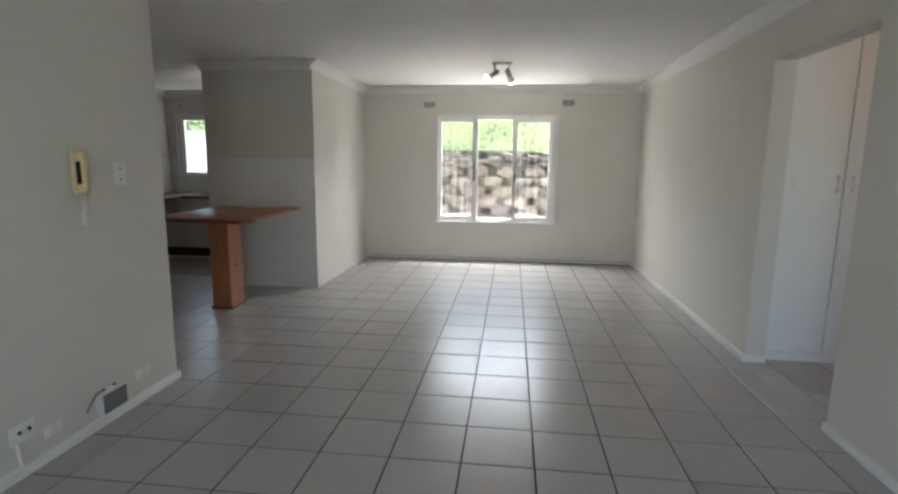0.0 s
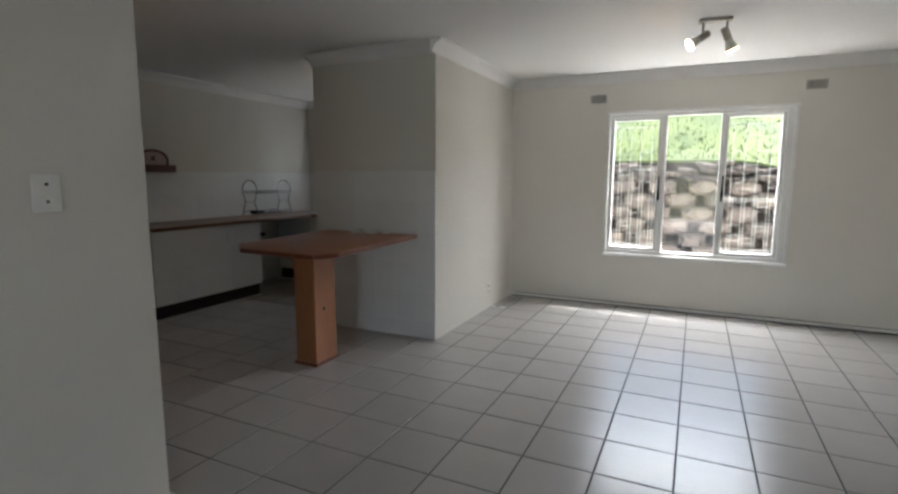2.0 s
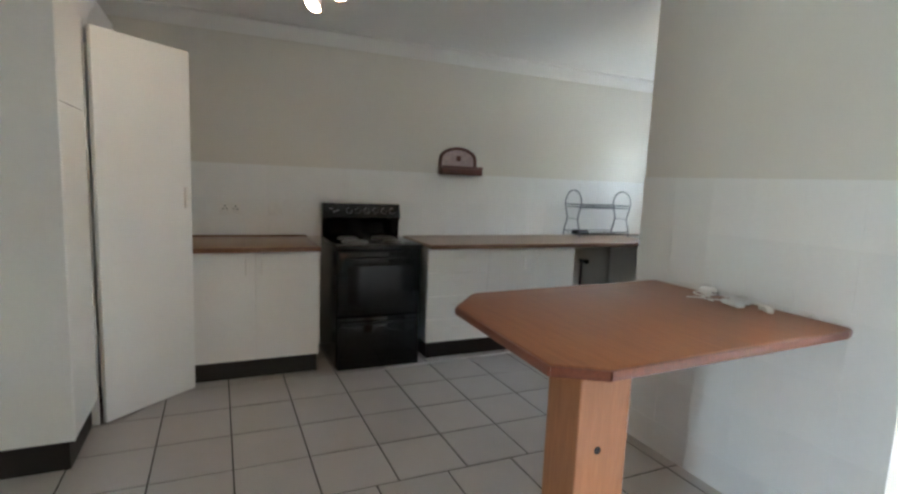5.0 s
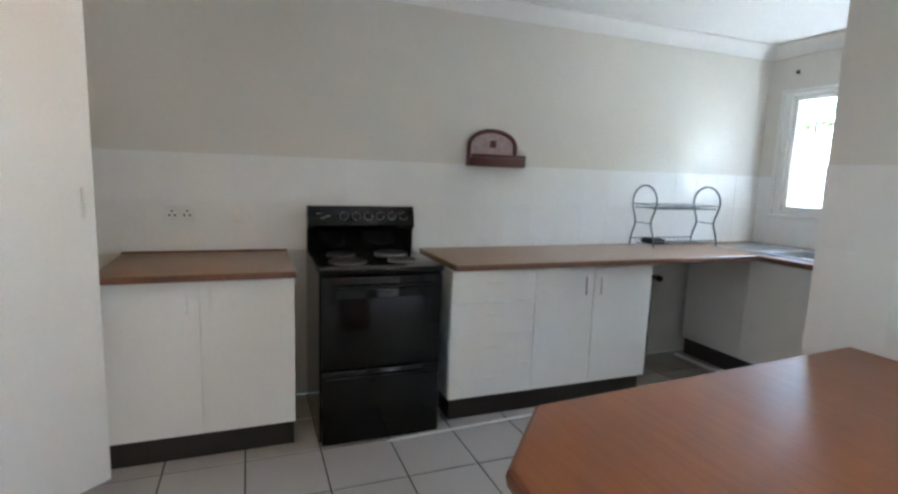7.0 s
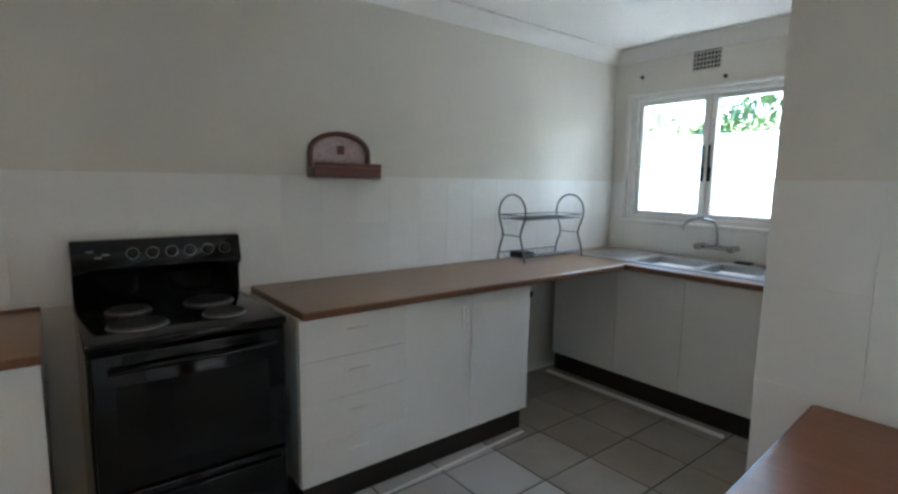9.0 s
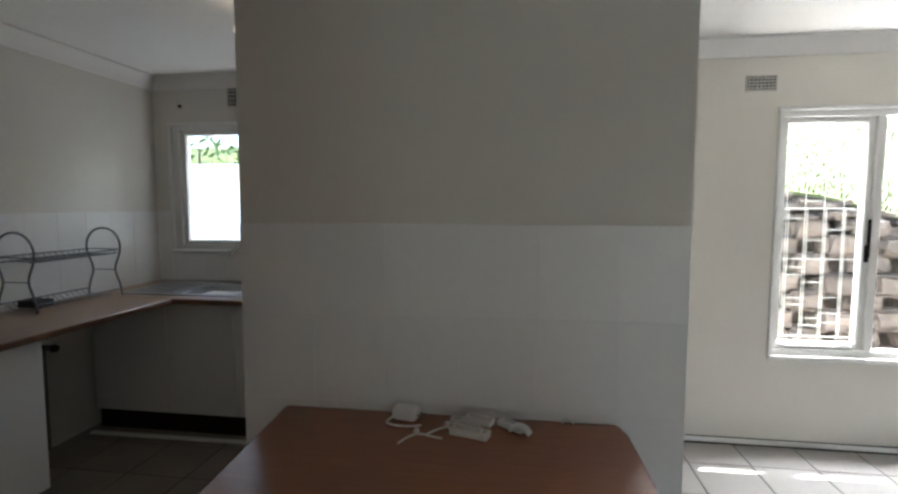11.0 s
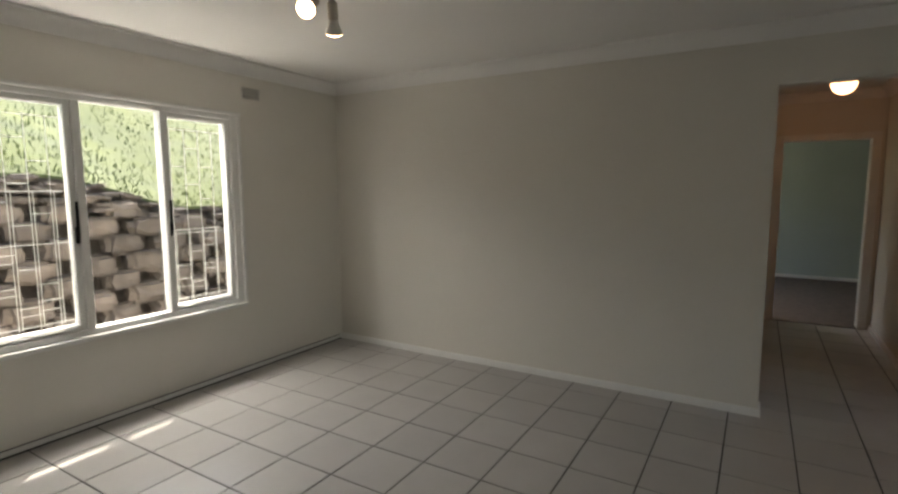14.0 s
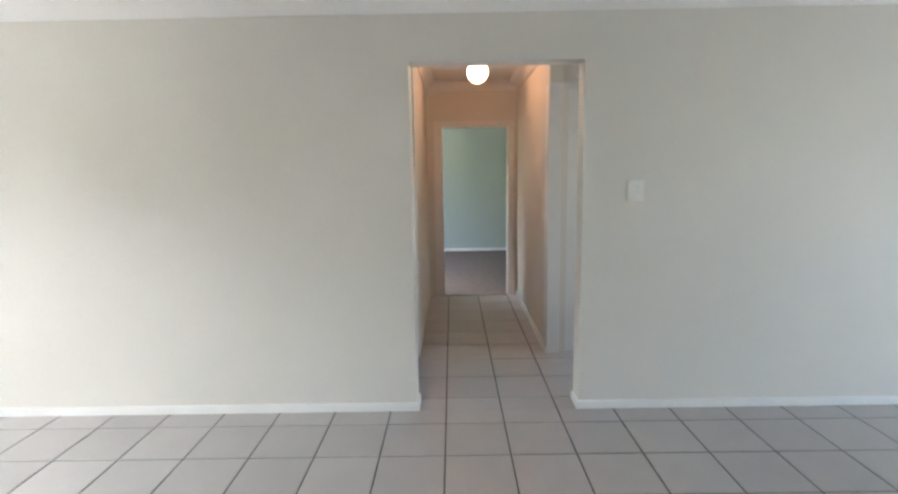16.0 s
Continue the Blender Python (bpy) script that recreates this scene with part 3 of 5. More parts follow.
box(b, 2.145, 2.30, 0.475, CS + 0.006, 0, 2.08, 0.003)
box(b, 2.145, 2.30, -0.44, -0.365, 0, 2.08, 0.003)
box(b, 2.145, 2.30, -0.365, 0.475, 2.045, 2.08, 0.003)
part("door_frame", b, M_TRIM, door)
part("door_leaf", box(B(), 2.165, 2.205, -0.36, 0.452, 0.012, 2.035, 0.003), M_TRIM, door)
# Dark strip between leaf and frame, in place of the gap's shadow.
part("door_gap_shade", box(B(), 2.196, 2.206, 0.4525, 0.4745, 0.012, 2.035), M_DARK, door, "dark strip painted as the shade in the door gap")
part("door_handle", cyl(B(), (2.15, -0.28, 1.0), (2.185, -0.28, 1.0), 0.012), M_CHROME, door)
fr = thing("door_2", "white timber frame of the open doorway into the far room", "door frame", (PX, 1.0, 0), kind="structure")
fr.location = (0, 0, 0)
b = B()
box(b, PX - 0.012, PX + TH + 0.012, 1.405, 1.50, 0, 1.99, 0.003)
box(b, PX - 0.012, PX + TH + 0.012, 0.60, 0.672, 0, 1.99, 0.003)
box(b, PX - 0.012, PX + TH + 0.012, 0.672, 1.405, 1.925, 1.99, 0.003)
part("door_frame", b, M_TRIM, fr)


def globe_lamp(x, y, z, r, label, opal):
    g = thing("ceiling_globe_light", label, "ceiling light", (0, 0, 0))
    part("base", cyl(B(), (x, y, CEIL - 0.03), (x, y, CEIL), 0.06, 0.055, 24), M_WHITEP, g)
    part("neck", cyl(B(), (x, y, z + r * 0.9), (x, y, CEIL - 0.03), 0.04, 0.045, 20), M_WHITEP, g)
    b = B()
    bmesh.ops.create_uvsphere(b, u_segments=32, v_segments=20, radius=r, matrix=Matrix.Translation((x, y, z)))
    part("globe", b, opal, g, "lit opal glass globe")
    return g


globe_lamp(2.75, 1.07, 2.27, 0.088, "lit round opal globe lamp on the passage ceiling", M_GLOBE)
globe_lamp(-4.2, 4.05, 2.245, 0.10, "lit round opal globe lamp on the kitchen ceiling", M_GLOBE2)


def switch(name, at, w, h, axis, label, rocker=True):
    """Plate on a wall; axis: the wall's outward direction."""
    s = thing(name, label, "switch", at)
    s.location = at
    s.rotation_euler = (0, 0, math.atan2(axis[1], axis[0]))
    part("plate", box(B(), 0, 0.008, -w / 2, w / 2, -h / 2, h / 2, 0.003, 2), M_WHITEP, s)
    if rocker:
        part("rocker", box(B(), 0.007, 0.014, -w / 7, w / 7, -h / 5, h / 5, 0.003), M_TRIM, s)
    return s


switch("light_switch", (XE, 0.246, 1.323), 0.094, 0.122, (-1, 0), "white rocker light switch on the wall beside the doorway")
hook = thing("cup_hook", "small white hook screwed into the doorway reveal", "hook")
part("plate", box(B(), XE + 0.05, XE + 0.072, DY0 + 0.0005, DY0 + 0.006, 1.965, 2.02, 0.002), M_WHITEP, hook)
tube("hook_wire", [(XE + 0.061, DY0 + 0.005, 2.005), (XE + 0.061, DY0 + 0.032, 2.0), (XE + 0.061, DY0 + 0.036, 1.975), (XE + 0.061, DY0 + 0.02, 1.968)], 0.004, M_WHITEP, hook)
switch("light_switch", (1.40, 1.588, 1.25), 0.05, 0.09, (0, -1), "small white switch beside the passage cupboard")
blank = switch("light_switch", (XW, 0.355, 1.297), 0.085, 0.122, (1, 0), "white blank switch plate on the partition wall", False)

for z in (-0.028, 0.028):
    part("screw", cyl(B(), (0.0075, 0.0, z), (0.0095, 0.0, z), 0.0055, n=10), M_DARK, blank, "dark fixing screw")

# ---- kitchen units ----
DX = -5.165                   # door faces of the long run
PLX = -5.205                  # plinth face
WTZ = CT - 0.034


def front(parent, name, y0, y1, z0, z1, x=DX, pull=None):
    d = part(name, box(B(), x - 0.018, x, y0 + 0.001, y1 - 0.001, z0 + 0.001, z1 - 0.001, 0.0012), M_CAB, parent)
    if pull:
        part("handle", pull, M_WHITEP, d, "white moulded pull")
    return d


def pull_bar(y, z, x, w=0.09):
    b = B()
    box(b, x, x + 0.012, y - w / 2, y + w / 2, z - 0.006, z + 0.006, 0.003)
    return b


cab = thing("base_cabinet", "white two-door base cabinet with a dark brown plinth", "cabinet", group="kitchen base units")
part("carcass", box(B(), KX + 0.01, DX - 0.02, 0.895, 1.695, 0.13, WTZ - 0.001), M_CAB, cab)
part("plinth", box(B(), KX + 0.05, PLX, 0.90, 1.69, 0.0, 0.128), M_PLINTH, cab)
for y0, y1, hy in ((0.895, 1.292, 1.238), (1.292, 1.695, 1.335)):
    front(cab, "door", y0, y1, 0.13, WTZ - 0.004, pull=box(B(), DX, DX + 0.014, hy - 0.007, hy + 0.007, WTZ - 0.15, WTZ - 0.04, 0.004, 2))
cab = thing("base_cabinet", "white base cabinet with four drawers and two doors", "cabinet", group="kitchen base units")
part("carcass", box(B(), KX + 0.01, DX - 0.02, 2.482, 3.80, 0.13, WTZ - 0.001), M_CAB, cab)
part("plinth", box(B(), KX + 0.05, PLX, 2.505, 3.79, 0.0, 0.128), M_PLINTH, cab)
dz = (WTZ - 0.004 - 0.13) / 4
for k in range(4):
    front(cab, "drawer", 2.482, 2.985, 0.13 + k * dz, 0.13 + (k + 1) * dz, pull=pull_bar(2.74, 0.13 + (k + 0.62) * dz, DX, 0.10))
for y0, y1, hy in ((2.985, 3.377, 3.325), (3.377, 3.80, 3.43)):
    front(cab, "door", y0, y1, 0.13, WTZ - 0.004, pull=box(B(), DX, DX + 0.014, hy - 0.007, hy + 0.007, WTZ - 0.17, WTZ - 0.06, 0.004, 2))

cab = thing("sink_cabinet", "white three-door sink cabinet with a dark brown plinth", "cabinet", group="kitchen base units")
part("carcass", box(B(), -5.72, -4.275, 4.69, KY - 0.01, 0.13, WTZ - 0.001), M_CAB, cab)
part("plinth", box(B(), -5.715, -4.28, 4.70, KY - 0.05, 0.0, 0.128), M_PLINTH, cab)
for x0, x1 in ((-5.72, -5.20), (-5.20, -4.745), (-4.745, -4.275)):
    part("door", box(B(), x0 + 0.0015, x1 - 0.0015, 4.67, 4.688, 0.132, WTZ - 0.005, 0.002), M_CAB, cab)

# worktops
WF = -5.135
wt = thing("worktop", "short brown wood-grain laminate worktop with a dark edge", "worktop")
part("slab", box(B(), KX + 0.022, WF, 0.885, 1.70, WTZ, CT, 0.006, 2), M_COUNTER, wt)
part("edging", box(B(), WF, WF + 0.006, 0.885, 1.70, WTZ + 0.002, CT - 0.003, 0.002), M_CEDGE, wt)
part("upstand", box(B(), KX + 0.008, KX + 0.021, 0.885, 1.70, CT - 0.02, CT + 0.012, 0.003), M_CEDGE, wt)
wt = thing("worktop", "L-shaped brown wood-grain laminate worktop with a dark edge", "worktop")
SX0, SX1, SY0, SY1 = -5.20, -4.42, 4.77, 5.18      # sink cut-out
part("long_slab", box(B(), KX + 0.008, WF, 2.49, 4.645, WTZ, CT, 0.004), M_COUNTER, wt)
part("corner_slab", box(B(), KX + 0.008, SX0, 4.645, KY - 0.008, WTZ, CT), M_COUNTER, wt)
part("end_slab", box(B(), SX1, -4.255, 4.645, KY - 0.008, WTZ, CT), M_COUNTER, wt)
part("front_rail", box(B(), SX0, SX1, 4.645, SY0, WTZ, CT), M_COUNTER, wt)
part("back_rail", box(B(), SX0, SX1, SY1, KY - 0.008, WTZ, CT), M_COUNTER, wt)
b = B()
box(b, WF, WF + 0.006, 2.49, 4.64, WTZ + 0.002, CT - 0.003, 0.002)
box(b, WF, -4.255, 4.638, 4.644, WTZ + 0.002, CT - 0.003, 0.002)
part("edging", b, M_CEDGE, wt)

# sink
sink = thing("kitchen_sink", "stainless steel double-bowl sink with drainer set in the worktop", "sink")
b = B()
for x0, x1, y0, y1 in ((-5.60, SX0 + 0.02, 4.74, 5.26), (SX1 - 0.02, -4.30, 4.74, 5.26), (SX0 + 0.02, SX1 - 0.02, 4.74, SY0 + 0.02), (SX0 + 0.02, SX1 - 0.02, SY1 - 0.02, 5.26), (-4.80, -4.755, SY0 + 0.02, SY1 - 0.02)):
    box(b, x0, x1, y0, y1, CT + 0.001, CT + 0.008, 0.002)
part("rim", b, M_STEEL, sink)
for x0, x1 in ((SX0 + 0.02, -4.80), (-4.755, SX1 - 0.02)):
    b = B()
    y0, y1, z0, z1, t = SY0 + 0.02, SY1 - 0.02, CT - 0.15, CT + 0.002, 0.003
    box(b, x0, x1, y0, y1, z0 - t, z0)
    box(b, x0, x0 + t, y0, y1, z0, z1)
    box(b, x1 - t, x1, y0, y1, z0, z1)
    box(b, x0 + t, x1 - t, y0, y0 + t, z0, z1)
    box(b, x0 + t, x1 - t, y1 - t, y1, z0, z1)
    bowl = part("bowl", b, M_STEEL, sink)
    part("drain", cyl(B(), ((x0 + x1) / 2, (y0 + y1) / 2, z0), ((x0 + x1) / 2, (y0 + y1) / 2, z0 + 0.004), 0.035, n=20), M_CHROME, bowl)
for k in range(5):
    part("drainer_rib", box(B(), -5.57, -5.26, 4.83 + k * 0.08, 4.845 + k * 0.08, CT + 0.007, CT + 0.012, 0.002), M_STEEL, sink)

tap = thing("mixer_tap", "chrome wall-mounted mixer tap with a swan-neck spout", "tap")
ty, tz = KY - 0.055, 0.966
part("body", cyl(B(), (-4.985, ty, tz), (-4.765, ty, tz), 0.016), M_CHROME, tap)
for x in (-4.985, -4.765):
    part("flange", cyl(B(), (x, KY - 0.001, tz), (x, ty, tz), 0.024, 0.018), M_CHROME, tap)
    b = cyl(B(), (x, ty, tz), (x, ty - 0.03, tz), 0.014, 0.016, 12)
    cyl(b, (x, ty - 0.03, tz), (x, ty - 0.062, tz), 0.027, 0.022, 8)
    part("knob", b, M_CHROME, tap)
part("collar", cyl(B(), (-4.873, ty, tz), (-4.873, ty, tz + 0.03), 0.015, 0.012), M_CHROME, tap)
tube("spout", [(-4.873, ty, tz + 0.02), (-4.873, ty - 0.004, tz + 0.10), (-4.885, ty - 0.03, tz + 0.175), (-4.93, ty - 0.09, tz + 0.205), (-4.985, ty - 0.15, tz + 0.195), (-5.02, ty - 0.185, tz + 0.15), (-5.022, ty - 0.19, tz + 0.12)], 0.0095, M_CHROME, tap)
so = thing("soap_dish", "small dark soap holder on the sink edge", "soap dish")
part("dish", box(B(), -4.72, -4.62, 5.24, 5.30, CT + 0.008, CT + 0.024, 0.006, 2), M_BLACK, so)

# stove
SY, SE, SXF, SXB = 1.80, 2.41, -5.095, -5.70
stove = thing("stove", "black freestanding electric stove with a raised control panel", "stove")
part("body", box(B(), SXB, SXF - 0.03, SY, SE, 0.02, 0.855, 0.004), M_BLACK, stove)
part("hob", box(B(), SXB, SXF - 0.005, SY - 0.003, SE + 0.003, 0.856, 0.885, 0.006, 2), M_BLACK, stove)
for x, y, r in ((-5.27, 1.96, 0.09), (-5.27, 2.24, 0.072), (-5.50, 1.96, 0.072), (-5.50, 2.24, 0.09)):
    pl = part("hotplate", cyl(B(), (x, y, 0.885), (x, y, 0.897), r, r * 0.97, 32), M_PLATE, stove)
    ring = B()
    bmesh.ops.create_circle(ring, segments=40, radius=r + 0.005, cap_ends=False, matrix=Matrix.Translation((x, y, 0.886)))
    r2 = bmesh.ops.extrude_edge_only(ring, edges=ring.edges[:])
    vs = [g for g in r2["geom"] if isinstance(g, bmesh.types.BMVert)]
    for v in vs:
        v.co = Vector((x, y, 0.893)) + (v.co - Vector((x, y, v.co.z))) * (r / (r + 0.005))
    part("trim_ring", ring, M_RIM, pl, "bright steel rim")
b = B()
prof = [(SXB, 0.885), (SXB + 0.045, 0.885), (SXB + 0.045, 1.0), (SXB + 0.085, 1.03), (SXB + 0.055, 1.14), (SXB, 1.14)]
va = [b.verts.new((x, SY, z)) for x, z in prof]
vb = [b.verts.new((x, SE, z)) for x, z in prof]
for i in range(len(prof)):
    j = (i + 1) % len(prof)
    b.faces.new((va[i], va[j], vb[j], vb[i]))
b.faces.new(va[::-1])
b.faces.new(vb)
bmesh.ops.recalc_face_normals(b, faces=b.faces[:])
bmesh.ops.bevel(b, geom=b.edges[:], offset=0.004, segments=1, affect="EDGES")
panel = part("control_panel", b, M_BLACK, stove)
nrm = Vector((0.11, 0, 0.03)).normalized()
for k in range(6):
    y = 2.0 + k * 0.069
    c = Vector((SXB + 0.07, y, 1.085))
    kn = part("knob", cyl(B(), c, c + nrm * 0.022, 0.021, 0.017, 20), M_BLACK, stove)
    part("knob_mark", cyl(B(), c - nrm * 0.001, c + nrm * 0.003, 0.0235, 0.0235, 24), M_GREY, kn, "grey dial ring")
for y, z in ((1.86, 1.10), (1.885, 1.075), (1.91, 1.085)):
    c = Vector((SXB + 0.07, y, z))
    part("indicator", box(B(), c.x - 0.004, c.x + 0.006, y - 0.012, y + 0.012, z - 0.003, z + 0.003), M_GREY, stove)
od = part("oven_door", box(B(), SXF - 0.03, SXF, SY + 0.008, SE - 0.008, 0.395, 0.845, 0.008, 2), M_BLACK, stove)
part("oven_window", box(B(), SXF - 0.002, SXF + 0.002, SY + 0.07, SE - 0.07, 0.46, 0.74, 0.001), M_BLACKG, od, "black oven glass")
b = cyl(B(), (SXF + 0.03, SY + 0.05, 0.80), (SXF + 0.03, SE - 0.05, 0.80), 0.010, n=14)
for y in (SY + 0.06, SE - 0.06):
    cyl(b, (SXF - 0.002, y, 0.80), (SXF + 0.03, y, 0.80), 0.008, n=10)
part("handle", b, M_BLACK, od, "black bar handle")
dr = part("drawer", box(B(), SXF - 0.03, SXF, SY + 0.008, SE - 0.008, 0.012, 0.385, 0.008, 2), M_BLACK, stove)
part("handle", box(B(), SXF - 0.002, SXF + 0.02, SY + 0.03, SE - 0.03, 0.335, 0.36, 0.006, 2), M_BLACK, dr, "black grip rail")
for x in (SXB + 0.05, SXF - 0.08):
    for y in (SY + 0.05, SE - 0.05):
        part("foot", cyl(B(), (x, y, 0), (x, y, 0.032), 0.02), M_WHITEP, stove)

# loose strips on the kitchen floor
b = B()
box(b, -0.012, 0.012, -0.82, 0.82, 0.0005, 0.004)
box(b, -0.012, -0.008, -0.82, 0.82, 0.004, 0.010)
box(b, 0.008, 0.012, -0.82, 0.82, 0.004, 0.010)
st = solid("loose_floor_strip", b, M_TRIM, "long thin white strip lying loose along the cabinets", "floor strip")
st.matrix_world = pose(-5.115, 2.95, 0.0, 0, 0, 2.6) @ Matrix.Diagonal((0.6, 1, 0.6, 1))
b = B()
box(b, -0.63, 0.63, -0.018, 0.018, 0.0005, 0.014, 0.003)
st = solid("loose_plinth_strip", b, M_TRIM, "long white plinth strip fallen on the floor", "plinth strip")
st.matrix_world = pose(-5.065, 4.60, 0.0, 0, 0, 0.4)

# pipe and valve in the appliance gap
pv = thing("washer_valve", "grey appliance tap and pipe on the wall under the worktop", "valve")
part("pipe", cyl(B(), (KX + 0.02, 4.35, 0.0), (KX + 0.02, 4.35, 0.62), 0.011), M_GREY, pv)
part("valve", cyl(B(), (KX + 0.0, 4.35, 0.62), (KX + 0.09, 4.35, 0.62), 0.016), M_GREY, pv)
part("valve_knob", cyl(B(), (KX + 0.09, 4.35, 0.62), (KX + 0.11, 4.35, 0.62), 0.024, 0.02), M_DARK, pv)

# dish rack
rack = thing("dish_rack", "two-tier dark wire dish rack standing on the worktop", "dish rack")
RX0, RX1 = -5.74, -5.50


def end_loop(y):
    xm, w = (RX0 + RX1) / 2, (RX1 - RX0) / 2
    pts = [(xm - w, y, CT + 0.005), (xm - w * 0.95, y, CT + 0.08), (xm - w * 0.55, y, CT + 0.17), (xm - w * 0.95, y, CT + 0.27)]
    for a in range(180, -1, -20):
        pts.append((xm + w * math.cos(radians(a)), y, CT + 0.32 + 0.115 * math.sin(radians(a))))
    pts += [(xm + w * 0.95, y, CT + 0.27), (xm + w * 0.55, y, CT + 0.17), (xm + w * 0.95, y, CT + 0.08), (xm + w, y, CT + 0.005)]
    tube("end_loop", pts, 0.006, M_WIRE, rack)
    tube("cross_wire", [(xm - w * 0.6, y, CT + 0.17), (xm + w * 0.6, y, CT + 0.17)], 0.003, M_WIRE, rack, smooth_curve=False)
    tube("cross_wire", [(xm - w, y, CT + 0.30), (xm + w, y, CT + 0.30)], 0.003, M_WIRE, rack, smooth_curve=False)


RY0, RY1 = 4.10, 4.68
end_loop(RY0)
end_loop(RY1)
for x, z in ((RX0, 0.30), (RX1, 0.30), (RX0 + 0.03, 0.275), (RX1 - 0.03, 0.275), (RX0 + 0.01, 0.05), (RX1 - 0.01, 0.05)):
    tube("rail_wire", [(x, RY0, CT + z), (x, RY1, CT + z)], 0.0045, M_WIRE, rack, smooth_curve=False)
for k in range(14):
    y = RY0 + 0.03 + k * (RY1 - RY0 - 0.06) / 13
    tube("tier_wire", [(RX0, y, CT + 0.30), (RX0 + 0.03, y, CT + 0.275), (RX1 - 0.03, y, CT + 0.275), (RX1, y, CT + 0.30)], 0.002, M_WIRE, rack, smooth_curve=False)
    tube("tier_wire", [(RX0 + 0.01, y, CT + 0.05), (RX0 + 0.05, y, CT + 0.02), (RX1 - 0.05, y, CT + 0.02), (RX1 - 0.01, y, CT + 0.05)], 0.002, M_WIRE, rack, smooth_curve=False)
part("cutlery_basket", box(B(), RX0 + 0.05, RX1 - 0.06, RY0 + 0.06, RY0 + 0.16, CT + 0.022, CT + 0.06, 0.004), M_DARK, rack, "small dark cutlery basket")

# wall shelf
sh = thing("wall_shelf", "small arched mahogany wall shelf with a faded picture panel", "wall shelf")
HX, HY0, HY1, HZ = KX, 2.785, 3.135, 1.395
part("base_box", box(B(), HX + 0.001, HX + 0.10, HY0, HY1 + 0.025, HZ, HZ + 0.055, 0.006, 2), M_SHELF, sh)
part("rail", box(B(), HX + 0.085, HX + 0.104, HY0, HY1 + 0.025, HZ + 0.055, HZ + 0.075, 0.005, 2), M_SHELF, sh)
ym, yw = (HY0 + HY1) / 2, (HY1 - HY0) / 2
arch = [(HX + 0.02, HY0 + 0.012, HZ + 0.05), (HX + 0.02, HY0 + 0.012, HZ + 0.12)]
arch += [(HX + 0.02, ym - (yw - 0.012) * math.cos(radians(a)), HZ + 0.13 + 0.095 * math.sin(radians(a))) for a in range(10, 171, 16)]
arch += [(HX + 0.02, HY1 - 0.012, HZ + 0.12), (HX + 0.02, HY1 - 0.012, HZ + 0.05)]
tube("arch", arch, 0.014, M_SHELF, sh)
b = B()
vs = [b.verts.new((HX + 0.008, ym - (yw - 0.02) * math.cos(radians(a)), HZ + 0.125 + 0.09 * math.sin(radians(a)))) for a in range(0, 181, 12)]
vs += [b.verts.new((HX + 0.008, HY1 - 0.02, HZ + 0.04)), b.verts.new((HX + 0.008, HY0 + 0.02, HZ + 0.04))]
f = b.faces.new(vs)
r = bmesh.ops.extrude_face_region(b, geom=[f])
bmesh.ops.translate(b, verts=[g for g in r["geom"] if isinstance(g, bmesh.types.BMVert)], vec=(-0.006, 0, 0))
bmesh.ops.recalc_face_normals(b, faces=b.faces[:])
part("picture_panel", b, M_PINK, sh, "faded pink floral panel")
part("print_mark", box(B(), HX + 0.009, HX + 0.0105, ym - 0.012, ym + 0.03, HZ + 0.12, HZ + 0.165, 0.0005), M_SHELF, sh, "dark motif")

# kitchen sockets
so0 = switch("wall_socket", (KX + 0.0072, 1.16, 1.08), 0.145, 0.085, (1, 0), "white double socket on the kitchen splashback", False)
for dy in (-0.035, 0.035):
    for ey, ez in ((0.0, 0.018), (-0.013, -0.004), (0.013, -0.004)):
        part("socket_hole", cyl(B(), (0.007, dy + ey, ez), (0.0088, dy + ey, ez), 0.0052, n=10), M_DARK, so0)
    part("rocker", box(B(), 0.007, 0.013, dy - 0.012, dy + 0.012, -0.034, -0.020, 0.002), M_TRIM, so0)
switch("wall_socket", (KX + 0.0072, 1.472, 1.083), 0.10, 0.10, (1, 0), "white blank socket plate on the kitchen splashback", False)
for x, z in ((-5.545, 2.19), (-4.93, 2.115)):
    part("screw", cyl(B(), (x, KY - 0.012, z), (x, KY + 0.001, z), 0.013, n=10), M_DARK, tagged(new("wall_plug"), "dark wall plug above the kitchen window", "wall plug"))

# tall cupboards
TZ = 2.25
tc_ = thing("tall_cupboard", "tall white kitchen cupboard with upper and lower doors", "cupboard")
part("carcass", box(B(), -4.752, -4.305, KS + 0.002, 0.475, 0.145, TZ), M_CAB, tc_)
part("side_panel", box(B(), -4.305, -4.288, KS + 0.002, 0.495, 0.145, TZ, 0.002), M_CAB, tc_)
part("plinth", box(B(), -4.752, -4.325, KS + 0.002, 0.465, 0.0, 0.143), M_PLINTH, tc_)
part("door", box(B(), -4.75, -4.307, 0.477, 0.495, 0.148, 1.598, 0.002), M_CAB, tc_)
part("door", box(B(), -4.75, -4.307, 0.477, 0.495, 1.602, TZ, 0.002), M_CAB, tc_)
tb = thing("broom_cupboard", "tall white broom cupboard with its plain door standing open", "cupboard")
b = B()
box(b, -4.772, -4.756, KS + 0.002, 0.475, 0.0, TZ)
box(b, -5.33, -5.314, KS + 0.002, 0.475, 0.0, TZ)
